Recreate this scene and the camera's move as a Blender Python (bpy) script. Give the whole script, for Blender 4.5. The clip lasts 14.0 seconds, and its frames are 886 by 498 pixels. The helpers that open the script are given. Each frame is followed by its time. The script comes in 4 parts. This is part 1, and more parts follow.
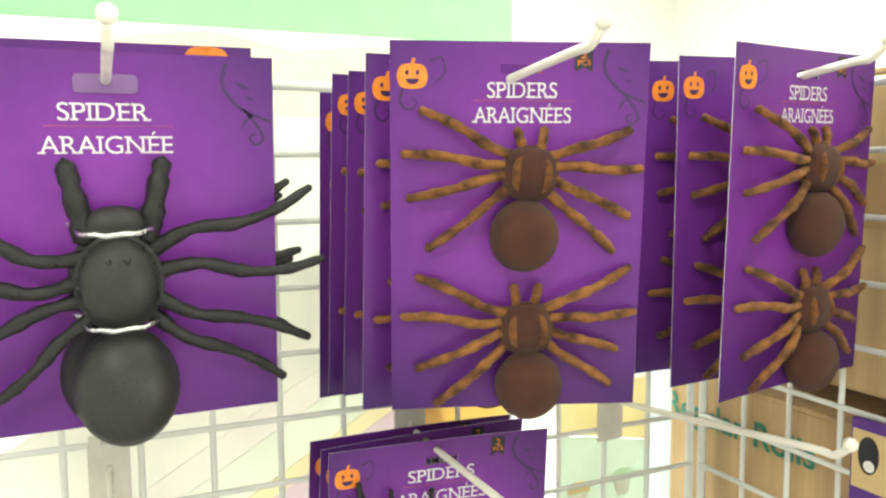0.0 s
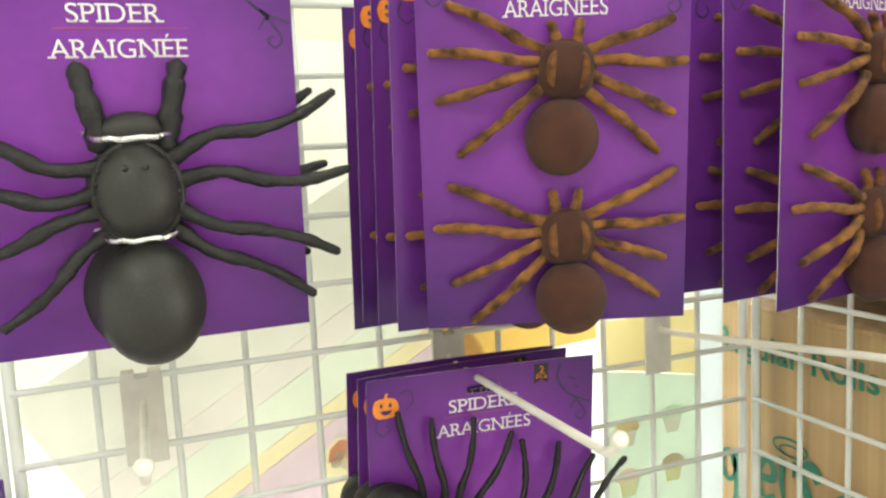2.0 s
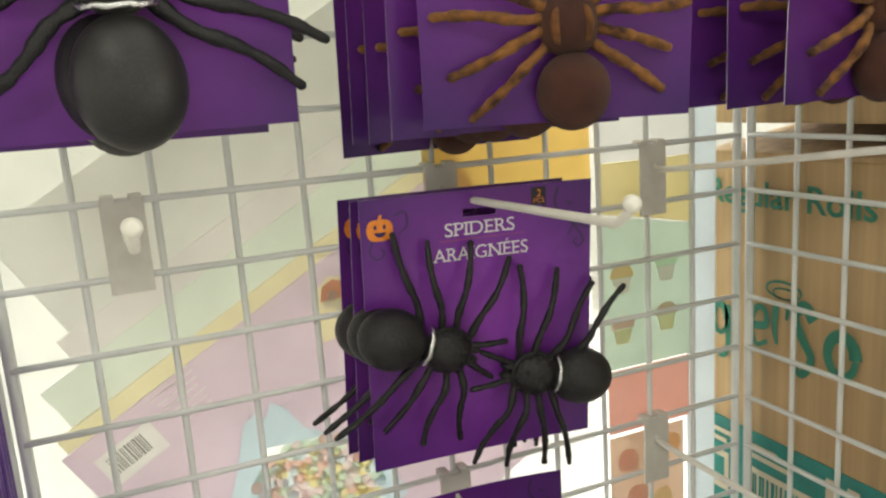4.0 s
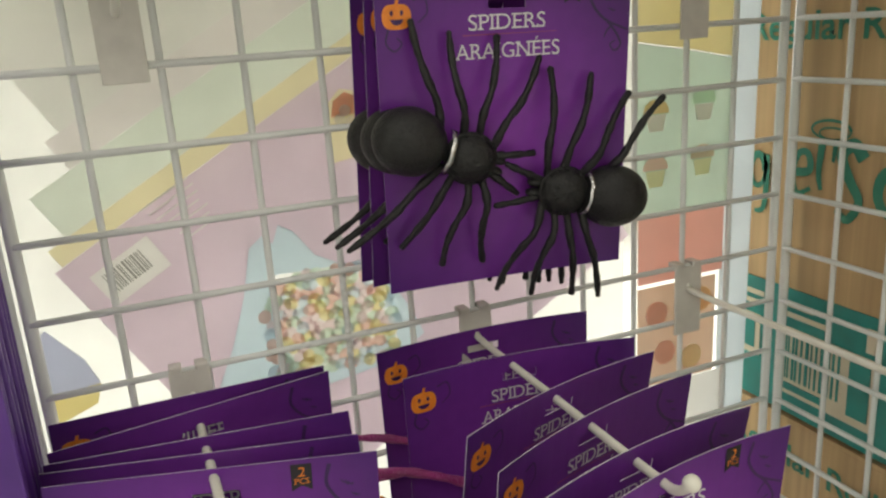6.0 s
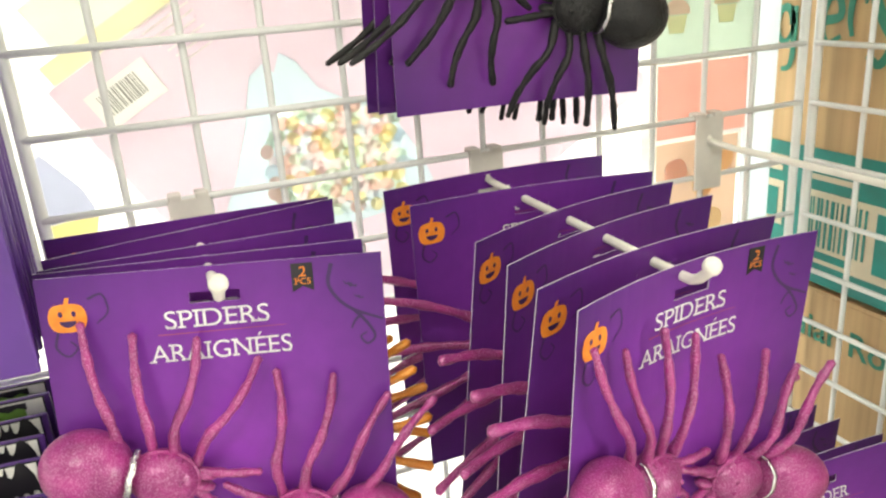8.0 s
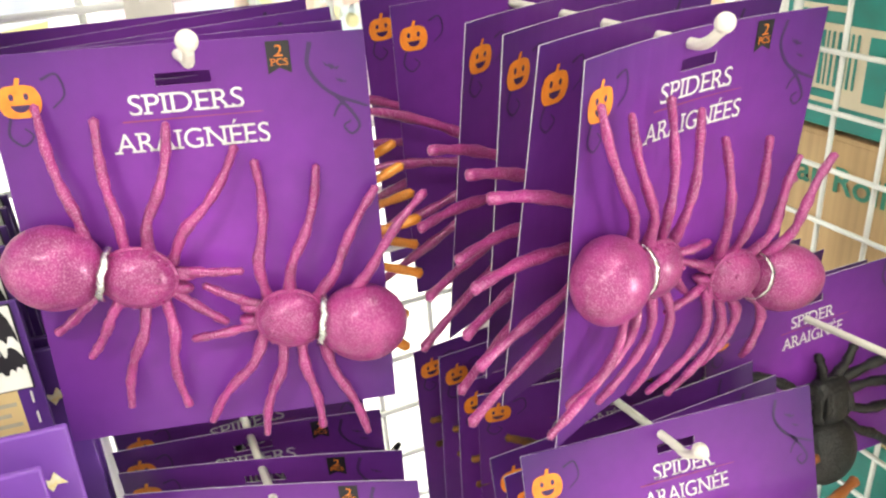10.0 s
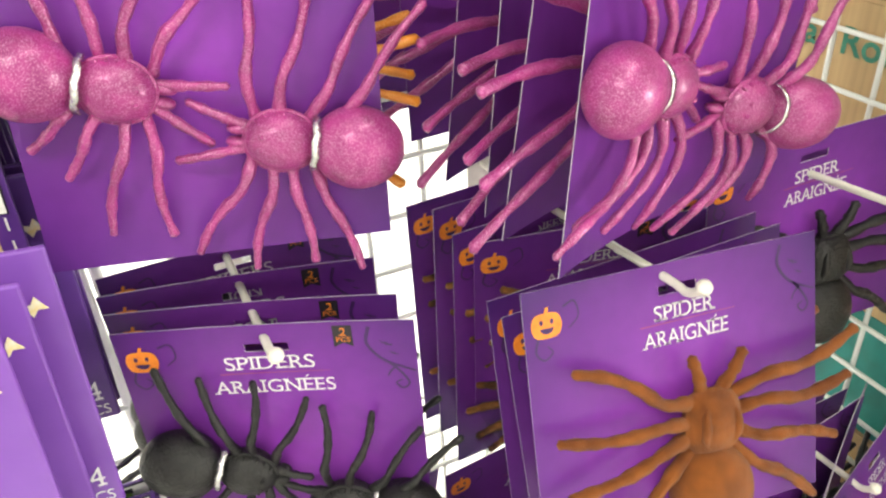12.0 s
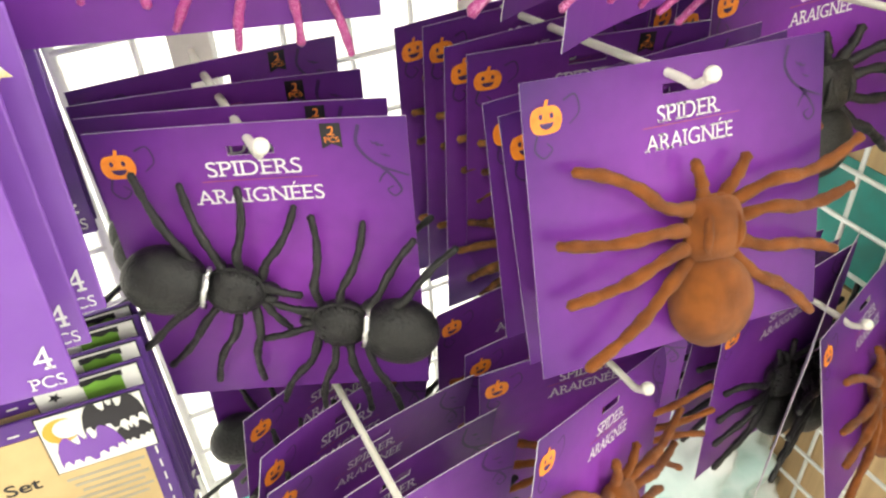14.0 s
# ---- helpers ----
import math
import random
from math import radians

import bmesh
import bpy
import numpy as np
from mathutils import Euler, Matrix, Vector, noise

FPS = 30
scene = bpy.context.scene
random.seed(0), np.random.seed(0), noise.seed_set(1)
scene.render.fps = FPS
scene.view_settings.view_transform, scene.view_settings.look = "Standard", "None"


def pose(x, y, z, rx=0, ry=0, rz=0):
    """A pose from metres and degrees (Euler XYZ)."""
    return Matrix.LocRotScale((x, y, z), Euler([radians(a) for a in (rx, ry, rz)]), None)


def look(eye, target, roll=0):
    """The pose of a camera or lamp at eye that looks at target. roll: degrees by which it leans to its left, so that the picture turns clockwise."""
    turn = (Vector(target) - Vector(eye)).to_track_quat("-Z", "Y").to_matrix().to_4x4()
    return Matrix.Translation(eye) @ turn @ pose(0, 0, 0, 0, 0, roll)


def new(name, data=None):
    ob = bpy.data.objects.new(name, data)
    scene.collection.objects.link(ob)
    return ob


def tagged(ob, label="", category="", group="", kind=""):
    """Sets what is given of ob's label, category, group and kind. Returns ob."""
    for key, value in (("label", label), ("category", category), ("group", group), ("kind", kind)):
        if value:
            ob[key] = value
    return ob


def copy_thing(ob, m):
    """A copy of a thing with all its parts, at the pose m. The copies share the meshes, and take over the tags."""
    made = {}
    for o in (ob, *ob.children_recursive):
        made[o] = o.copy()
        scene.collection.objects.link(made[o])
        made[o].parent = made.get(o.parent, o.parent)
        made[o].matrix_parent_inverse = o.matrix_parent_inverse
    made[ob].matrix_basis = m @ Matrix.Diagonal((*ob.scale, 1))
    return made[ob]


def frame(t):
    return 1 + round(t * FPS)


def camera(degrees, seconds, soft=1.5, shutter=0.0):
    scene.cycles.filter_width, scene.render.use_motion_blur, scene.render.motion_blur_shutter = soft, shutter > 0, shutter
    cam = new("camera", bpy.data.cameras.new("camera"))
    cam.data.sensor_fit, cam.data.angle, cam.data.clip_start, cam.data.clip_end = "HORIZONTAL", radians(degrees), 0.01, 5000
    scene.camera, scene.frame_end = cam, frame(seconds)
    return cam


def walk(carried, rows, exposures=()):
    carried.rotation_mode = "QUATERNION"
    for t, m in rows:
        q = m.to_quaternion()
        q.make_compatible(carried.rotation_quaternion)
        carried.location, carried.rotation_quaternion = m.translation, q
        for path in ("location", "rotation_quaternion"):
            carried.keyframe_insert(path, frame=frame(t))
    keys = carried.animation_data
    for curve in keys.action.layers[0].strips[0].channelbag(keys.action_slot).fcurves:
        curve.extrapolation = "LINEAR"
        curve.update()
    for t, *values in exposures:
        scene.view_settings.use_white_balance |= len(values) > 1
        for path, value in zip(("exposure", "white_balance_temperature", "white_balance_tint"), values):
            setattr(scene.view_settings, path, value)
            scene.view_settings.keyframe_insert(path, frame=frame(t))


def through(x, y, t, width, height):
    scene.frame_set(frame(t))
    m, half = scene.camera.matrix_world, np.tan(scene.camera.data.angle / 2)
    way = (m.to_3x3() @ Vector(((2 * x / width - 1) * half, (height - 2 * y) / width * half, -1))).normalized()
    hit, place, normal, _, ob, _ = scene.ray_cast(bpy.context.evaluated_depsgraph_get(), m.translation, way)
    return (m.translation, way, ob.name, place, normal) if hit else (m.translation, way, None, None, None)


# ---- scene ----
from mathutils import geometry

cam = camera(59.53, 14.0, 2.3)
PATH = [
    (0, (0.0799, -0.5767, 1.4857), (0.3227, -0.0312, 1.4268), -0.44),
    (0.5, (0.0947, -0.5675, 1.4815), (0.3230, -0.0157, 1.4235), -1.21),
    (1, (0.0956, -0.5631, 1.4710), (0.3184, -0.0084, 1.4200), -2.07),
    (1.5, (0.0932, -0.5619, 1.4590), (0.3114, -0.0064, 1.3979), -2.43),
    (2, (0.0884, -0.5580, 1.4401), (0.3040, -0.0028, 1.3674), -2.81),
    (2.5, (0.0829, -0.5522, 1.4137), (0.3025, 0.0010, 1.3379), -3.17),
    (3, (0.0795, -0.5519, 1.3910), (0.3010, -0.0003, 1.3097), -4.01),
    (5.3, (0.0712, -0.5258, 1.3022), (0.3039, 0.0095, 1.1444), -3.13),
    (5.5, (0.0716, -0.5234, 1.2913), (0.2967, 0.0108, 1.1363), -3.28),
    (6, (0.0728, -0.5164, 1.2602), (0.2856, 0.0200, 1.0961), -3.73),
    (6.5, (0.0705, -0.5127, 1.2417), (0.2726, 0.0263, 1.0723), -3.47),
    (7, (0.0718, -0.5147, 1.2151), (0.2686, 0.0202, 1.0276), -3.72),
    (7.3, (0.0746, -0.5186, 1.1974), (0.2636, 0.0097, 0.9848), -3.83),
    (7.5, (0.0736, -0.5160, 1.1854), (0.2712, 0.0092, 0.9730), -4.22),
    (8, (0.0710, -0.5196, 1.1745), (0.2658, 0.0121, 0.9759), -4.32),
    (8.5, (0.0655, -0.5230, 1.1568), (0.2590, 0.0100, 0.9608), -3.99),
    (9, (0.0627, -0.5170, 1.1422), (0.2624, -0.0036, 0.9043), -3.89),
    (9.2, (0.0599, -0.5150, 1.1369), (0.2624, -0.0080, 0.8881), -4.01),
    (11.3, (0.0503, -0.5111, 1.0757), (0.2500, -0.0309, 0.7765), -4.69),
    (11.5, (0.0469, -0.5063, 1.0760), (0.2490, -0.0368, 0.7619), -4.11),
    (12, (0.0435, -0.5107, 1.0610), (0.2430, -0.0464, 0.7375), -3.66),
    (12.5, (0.0405, -0.5129, 1.0458), (0.2341, -0.0558, 0.7088), -3.98),
    (13, (0.0362, -0.5185, 1.0253), (0.2279, -0.0686, 0.6777), -4.19),
    (13.5, (0.0297, -0.5260, 1.0031), (0.2229, -0.0864, 0.6435), -3.98),
    (14, (0.0229, -0.5273, 0.9912), (0.2207, -0.0970, 0.6228), -3.20),
]
walk(cam, [(t, look(eye, target, roll)) for t, eye, target, roll in PATH], [(0, 0.52, 6850, -2), (1.5, 0.44, 6850, -2), (3, 0.05, 6850, 0), (5.5, -0.60, 6850, 3), (6.5, -0.54, 6850, 3), (7.2, -0.02, 6850, 3), (8, 0.48, 6850, 3), (9, 0.58, 6850, 3), (11.5, 1.15, 6850, 3), (12, 0.76, 6850, 3), (13, 0.56, 6850, 3), (14, 0.82, 6850, 3)])

# ---- world and lights ----
world = bpy.data.worlds.new("shop_air")
world.use_nodes = True
scene.world = world
world.node_tree.nodes["Background"].inputs[0].default_value = (0.9, 0.95, 1.0, 1)
world.node_tree.nodes["Background"].inputs[1].default_value = 0.6


def area(name, at, target, sx, sy, watts, colour=(1, 1, 1)):
    lamp = bpy.data.lights.new(name, "AREA")
    lamp.shape, lamp.size, lamp.size_y, lamp.energy, lamp.color = "RECTANGLE", sx, sy, watts, colour
    ob = new(name, lamp)
    ob.matrix_world = look(at, target)
    return ob


# ceiling tubes of the shop: over the aisle, and over the next aisle behind the rack
area("ceiling_tube", (0.9, -0.9, 2.88), (0.9, -0.9, 0), 1.2, 0.3, 7, (1.0, 0.97, 0.93))
area("ceiling_tube", (-0.9, -1.7, 2.88), (-0.9, -1.7, 0), 1.2, 0.3, 22, (1.0, 0.97, 0.93))
area("ceiling_tube", (0.4, 1.6, 2.88), (0.4, 1.6, 0), 2.4, 0.3, 135, (1.0, 0.98, 0.94))
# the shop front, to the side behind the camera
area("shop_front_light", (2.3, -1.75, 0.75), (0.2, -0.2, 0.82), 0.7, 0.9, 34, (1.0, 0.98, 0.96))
# the shop window down the aisle behind the rack
area("shop_window_light", (2.0, 3.4, 1.9), (0.3, 0, 1.2), 2.6, 1.6, 225, (0.97, 0.97, 1.0))


# ---- materials ----
def material(name, colour, rough=0.5, metal=0.0, second=None, scale=40.0, amount=0.5, bump=0.0, bump_scale=200.0,
             spec=0.5, sheen=0.0, coat=0.0):
    """Two tones mixed by a coarse and a fine noise, with fine relief."""
    mat = bpy.data.materials.new(name)
    mat.use_nodes = True
    nt = mat.node_tree
    bsdf = nt.nodes["Principled BSDF"]
    bsdf.inputs["Roughness"].default_value = rough
    bsdf.inputs["Metallic"].default_value = metal
    bsdf.inputs["Specular IOR Level"].default_value = spec
    bsdf.inputs["Sheen Weight"].default_value = sheen
    bsdf.inputs["Coat Weight"].default_value = coat
    tc = nt.nodes.new("ShaderNodeTexCoord")
    second = second or tuple(c * 0.8 for c in colour)
    n1 = nt.nodes.new("ShaderNodeTexNoise")
    n1.inputs["Scale"].default_value, n1.inputs["Detail"].default_value = scale, 6
    nt.links.new(tc.outputs["Object"], n1.inputs["Vector"])
    ramp = nt.nodes.new("ShaderNodeMapRange")
    ramp.inputs[1].default_value, ramp.inputs[2].default_value = 0.35, 0.65
    ramp.inputs[4].default_value = amount * 2
    nt.links.new(n1.outputs["Fac"], ramp.inputs[0])
    mix = nt.nodes.new("ShaderNodeMix")
    mix.data_type = "RGBA"
    mix.inputs[6].default_value, mix.inputs[7].default_value = (*colour, 1), (*second, 1)
    nt.links.new(ramp.outputs[0], mix.inputs[0])
    nt.links.new(mix.outputs[2], bsdf.inputs["Base Color"])
    if bump:
        n2 = nt.nodes.new("ShaderNodeTexNoise")
        n2.inputs["Scale"].default_value, n2.inputs["Detail"].default_value = bump_scale, 4
        nt.links.new(tc.outputs["Object"], n2.inputs["Vector"])
        bn = nt.nodes.new("ShaderNodeBump")
        bn.inputs["Strength"].default_value, bn.inputs["Distance"].default_value = bump, 0.002
        nt.links.new(n2.outputs["Fac"], bn.inputs["Height"])
        nt.links.new(bn.outputs["Normal"], bsdf.inputs["Normal"])
    return mat


def glitter(name, colour, dark, flake=(1, 0.60, 0.83), scale=2300.0, rough=0.30, coat=0.15):
    """Paint with tiny flakes: each Voronoi cell has its own tone, gloss and tilt."""
    mat = material(name, colour, rough, 0.0, dark, 60, 0.5, coat=coat)
    nt = mat.node_tree
    bsdf = nt.nodes["Principled BSDF"]
    tc = next(n for n in nt.nodes if n.type == "TEX_COORD")
    base = bsdf.inputs["Base Color"].links[0].from_socket
    vo = nt.nodes.new("ShaderNodeTexVoronoi")
    vo.inputs["Scale"].default_value = scale
    nt.links.new(tc.outputs["Object"], vo.inputs["Vector"])
    bw = nt.nodes.new("ShaderNodeRGBToBW")
    nt.links.new(vo.outputs["Color"], bw.inputs[0])
    pick = nt.nodes.new("ShaderNodeMapRange")
    pick.inputs[1].default_value, pick.inputs[2].default_value = 0.62, 0.8
    nt.links.new(bw.outputs[0], pick.inputs[0])
    mix = nt.nodes.new("ShaderNodeMix")
    mix.data_type = "RGBA"
    mix.inputs[7].default_value = (*flake, 1)
    scaled = nt.nodes.new("ShaderNodeMath")
    scaled.operation = "MULTIPLY"
    scaled.inputs[1].default_value = 0.36
    nt.links.new(pick.outputs[0], scaled.inputs[0])
    nt.links.new(scaled.outputs[0], mix.inputs[0])
    nt.links.new(base, mix.inputs[6])
    nt.links.new(mix.outputs[2], bsdf.inputs["Base Color"])
    metal = nt.nodes.new("ShaderNodeMath")
    metal.operation = "MULTIPLY"
    metal.inputs[1].default_value = 0.6
    nt.links.new(pick.outputs[0], metal.inputs[0])
    nt.links.new(metal.outputs[0], bsdf.inputs["Metallic"])
    bn = nt.nodes.new("ShaderNodeBump")
    bn.inputs["Strength"].default_value, bn.inputs["Distance"].default_value = 0.85, 0.0009
    nt.links.new(bw.outputs[0], bn.inputs["Height"])
    nt.links.new(bn.outputs["Normal"], bsdf.inputs["Normal"])
    return mat


def printed_card(name, middle, rim):
    """Glossy printed board: a lighter glow printed in the middle, fine paper mottle."""
    mat = material(name, middle, 0.31, 0.0, tuple(c * 0.9 for c in middle), 90, 0.5, 0.02, 600, 0.27)
    nt = mat.node_tree
    bsdf = nt.nodes["Principled BSDF"]
    base = bsdf.inputs["Base Color"].links[0].from_socket
    tc = next(n for n in nt.nodes if n.type == "TEX_COORD")
    mp = nt.nodes.new("ShaderNodeMapping")
    mp.inputs["Location"].default_value = (0, 0, 0.55)
    mp.inputs["Scale"].default_value = (7.5, 0, 6.5)
    nt.links.new(tc.outputs["Object"], mp.inputs[0])
    gr = nt.nodes.new("ShaderNodeTexGradient")
    gr.gradient_type = "SPHERICAL"
    nt.links.new(mp.outputs[0], gr.inputs[0])
    mix = nt.nodes.new("ShaderNodeMix")
    mix.data_type = "RGBA"
    mix.inputs[6].default_value = (*rim, 1)
    nt.links.new(gr.outputs[0], mix.inputs[0])
    nt.links.new(base, mix.inputs[7])
    nt.links.new(mix.outputs[2], bsdf.inputs["Base Color"])
    return mat


CARD = printed_card("purple_printed_card", (0.30, 0.048, 0.475), (0.050, 0.0135, 0.122))
EDGE = material("white_paper_edge", (0.62, 0.58, 0.66), 0.8)
INK_WHITE = material("white_ink", (0.80, 0.78, 0.80), 0.5, 0, (0.66, 0.63, 0.68), 400, 0.4)
INK_ORANGE = material("orange_ink", (0.85, 0.27, 0.03), 0.45, 0, (0.75, 0.2, 0.02), 200)
INK_DARK = material("dark_violet_ink", (0.045, 0.012, 0.10), 0.45)
INK_RED = material("dull_pink_ink", (0.35, 0.06, 0.20), 0.5)
INK_BLACK = material("black_ink", (0.015, 0.013, 0.02), 0.5)
PINK = glitter("pink_glitter_paint", (0.42, 0.036, 0.238), (0.26, 0.020, 0.15), scale=2400.0, rough=0.32, coat=0.08)
PINK_LEG = glitter("pink_glitter_leg", (0.42, 0.038, 0.238), (0.26, 0.021, 0.15), scale=2400.0, rough=0.30, coat=0.12)
BLACK = material("black_rubber", (0.012, 0.012, 0.013), 0.45, 0, (0.020, 0.019, 0.020), 120, 0.5, 0.55, 420, 0.34)
BLACK_GLITTER = glitter("black_glitter_rubber", (0.022, 0.022, 0.022), (0.014, 0.014, 0.015), (0.16, 0.15, 0.13), 2300.0, 0.46, 0.0)
ORANGE = glitter("orange_glitter_rubber", (0.75, 0.24, 0.02), (0.6, 0.16, 0.01), (1, 0.75, 0.3))
TAN = material("brown_flock", (0.27, 0.082, 0.016), 0.9, 0, (0.15, 0.042, 0.009), 60, 0.5, 0.7, 1300, 0.2, 0.12)
DARK_FUR = material("dark_brown_flock", (0.085, 0.033, 0.022), 0.9, 0, (0.055, 0.022, 0.018), 60, 0.5, 0.6, 1500, 0.2, 0.1)
FUR_LEG = material("banded_brown_flock", (0.058, 0.024, 0.015), 0.9, 0, (0.46, 0.20, 0.055), 95, 0.32, 0.6, 1500, 0.2, 0.1)
RIDGE = material("golden_flock", (0.21, 0.085, 0.026), 0.9, 0, (0.10, 0.040, 0.018), 220, 0.5, 0.6, 1400, 0.2, 0.1)
SILVER = material("silver_foil", (0.82, 0.82, 0.84), 0.22, 1.0, (0.6, 0.6, 0.62), 300, 0.5, 0.6, 500)
WIRE = material("white_coated_wire", (0.74, 0.75, 0.74), 0.38, 0, (0.66, 0.67, 0.66), 30, 0.4, 0.06, 300)
PLATE = material("putty_grey_steel", (0.66, 0.63, 0.58), 0.5, 0, (0.58, 0.55, 0.51), 60, 0.5, 0.05, 300)
HOOK = material("ivory_coated_hook", (0.80, 0.77, 0.70), 0.35, 0, (0.72, 0.69, 0.62), 60, 0.4, 0.05, 300)
KRAFT = material("kraft_cardboard", (0.45, 0.29, 0.15), 0.85, 0, (0.38, 0.235, 0.12), 14, 0.5, 0.15, 220)
def corrugated(name, colour, second):
    """Kraft board: soft upright flutes in tone and relief, with blotches."""
    mat = material(name, colour, 0.85, 0, second, 9, 0.5)
    nt = mat.node_tree
    bsdf = nt.nodes["Principled BSDF"]
    base = bsdf.inputs["Base Color"].links[0].from_socket
    tc = next(n for n in nt.nodes if n.type == "TEX_COORD")
    mp = nt.nodes.new("ShaderNodeMapping")
    mp.inputs["Scale"].default_value = (90, 90, 1.2)
    nt.links.new(tc.outputs["Object"], mp.inputs[0])
    no = nt.nodes.new("ShaderNodeTexNoise")
    no.inputs["Scale"].default_value, no.inputs["Detail"].default_value = 1.0, 4
    nt.links.new(mp.outputs[0], no.inputs["Vector"])
    rng_ = nt.nodes.new("ShaderNodeMapRange")
    rng_.inputs[1].default_value, rng_.inputs[2].default_value, rng_.inputs[3].default_value, rng_.inputs[4].default_value = 0.35, 0.7, 1.0, 0.72
    nt.links.new(no.outputs["Fac"], rng_.inputs[0])
    mul = nt.nodes.new("ShaderNodeMix")
    mul.data_type, mul.blend_type = "RGBA", "MULTIPLY"
    mul.inputs[0].default_value = 1.0
    nt.links.new(base, mul.inputs[6])
    nt.links.new(rng_.outputs[0], mul.inputs[7])
    nt.links.new(mul.outputs[2], bsdf.inputs["Base Color"])
    bn = nt.nodes.new("ShaderNodeBump")
    bn.inputs["Strength"].default_value, bn.inputs["Distance"].default_value = 0.35, 0.002
    nt.links.new(no.outputs["Fac"], bn.inputs["Height"])
    nt.links.new(bn.outputs["Normal"], bsdf.inputs["Normal"])
    return mat


BOARD = corrugated("corrugated_board", (0.62, 0.43, 0.235), (0.53, 0.36, 0.19))
TEAL = material("teal_print", (0.02, 0.25, 0.22), 0.7, 0, (0.03, 0.20, 0.18), 40)
GREEN = material("green_print", (0.03, 0.20, 0.14), 0.7, 0, (0.05, 0.24, 0.17), 60)


def plain(name, colour, rough=0.55):
    return material(name, colour, rough, 0, tuple(c * 0.93 for c in colour), 25, 0.5)


# ---- mesh helpers ----
def part(name, bm, mat, parent=None, label="", smooth=True):
    me = bpy.data.meshes.new(name)
    bm.to_mesh(me)
    bm.free()
    for one in mat if isinstance(mat, (list, tuple)) else (mat,):
        me.materials.append(one)
    if smooth:
        me.polygons.foreach_set("use_smooth", [True] * len(me.polygons))
    ob = new(name, me)
    ob.parent = parent
    if label:
        tagged(ob, label)
    return ob


def thing(name, label, category, group="", kind=""):
    return tagged(new(name), label, category, group, kind)


def box(bm, lo, hi, bevel=0.0):
    lo, hi = Vector(lo), Vector(hi)
    made = bmesh.ops.create_cube(bm, size=1)["verts"]
    for v in made:
        v.co = Vector(((lo[i] + hi[i]) / 2 + v.co[i] * (hi[i] - lo[i])) for i in range(3))
    if bevel:
        edges = list({e for v in made for e in v.link_edges})
        bmesh.ops.bevel(bm, geom=edges, offset=bevel, segments=2, affect="EDGES", profile=0.5)
    return bm


def smooth_line(points, steps=4):
    """Catmull-Rom through the points."""
    p = [Vector(q) for q in points]
    p = [p[0] * 2 - p[1], *p, p[-1] * 2 - p[-2]]
    out = []
    for i in range(1, len(p) - 2):
        for s in range(steps):
            t = s / steps
            a, b, c, d = p[i - 1 : i + 3]
            out.append(0.5 * (2 * b + (c - a) * t + (2 * a - 5 * b + 4 * c - d) * t * t + (3 * b - a - 3 * c + d) * t ** 3))
    return [*out, p[-2]]


def tube(bm, line, radii, sides=8):
    """A round bar along a line with rounded ends; radii: one number or one for each point."""
    n = len(line)
    radii = [radii] * n if isinstance(radii, (int, float)) else radii
    rings = []
    side = None
    for i, q in enumerate(line):
        ahead = (line[min(i + 1, n - 1)] - line[max(i - 1, 0)]).normalized()
        if side is None:
            side = ahead.orthogonal().normalized()
        side = (side - ahead * side.dot(ahead)).normalized()
        up = ahead.cross(side)
        rings.append([bm.verts.new(q + (side * math.cos(a) + up * math.sin(a)) * radii[i])
                      for a in (2 * math.pi * k / sides for k in range(sides))])
    for a, b in zip(rings, rings[1:]):
        for k in range(sides):
            bm.faces.new((a[k], a[(k + 1) % sides], b[(k + 1) % sides], b[k]))
    for ring, q, out in ((rings[0], line[0], line[0] - line[1]), (rings[-1], line[-1], line[-1] - line[-2])):
        tip = bm.verts.new(q + out.normalized() * radii[0 if ring is rings[0] else -1] * 0.7)
        for k in range(sides):
            a, b = ring[k], ring[(k + 1) % sides]
            bm.faces.new((b, a, tip) if ring is rings[0] else (a, b, tip))
    return bm


def ball(bm, at, radii, turn=0.0, rough=0.0, u=18, v=12, square=2.0):
    """An ellipsoid, turned in the plane of the card; rough: unevenness in metres; square: over 2, a squarer outline."""
    m = Matrix.Translation(at) @ Matrix.Rotation(turn, 4, "Y")
    made = bmesh.ops.create_uvsphere(bm, u_segments=u, v_segments=v, radius=1)["verts"]
    for w in made:
        q = Vector((w.co.x * radii[0], w.co.y * radii[1], w.co.z * radii[2]))
        if square > 2:
            a, b = abs(w.co.x), abs(w.co.z)
            k = math.hypot(a, b) / max((a ** square + b ** square) ** (1 / square), 1e-6)
            q.x, q.z = q.x * k, q.z * k
        q = m @ q
        w.co = q + w.co.normalized() * rough * noise.noise(q * 90)
    return bm


def slab(bm, outline, y0, y1):
    """A flat piece from an outline of (x, z), between y0 (front) and y1."""
    vs = [bm.verts.new((x, y0, z)) for x, z in outline]
    f = bm.faces.new(vs)
    if f.normal.y > 0:
        f.normal_flip()
    got = bmesh.ops.extrude_face_region(bm, geom=[f])["geom"]
    for v in got:
        if isinstance(v, bmesh.types.BMVert):
            v.co.y = y1
    bmesh.ops.recalc_face_normals(bm, faces=bm.faces[:])
    return bm


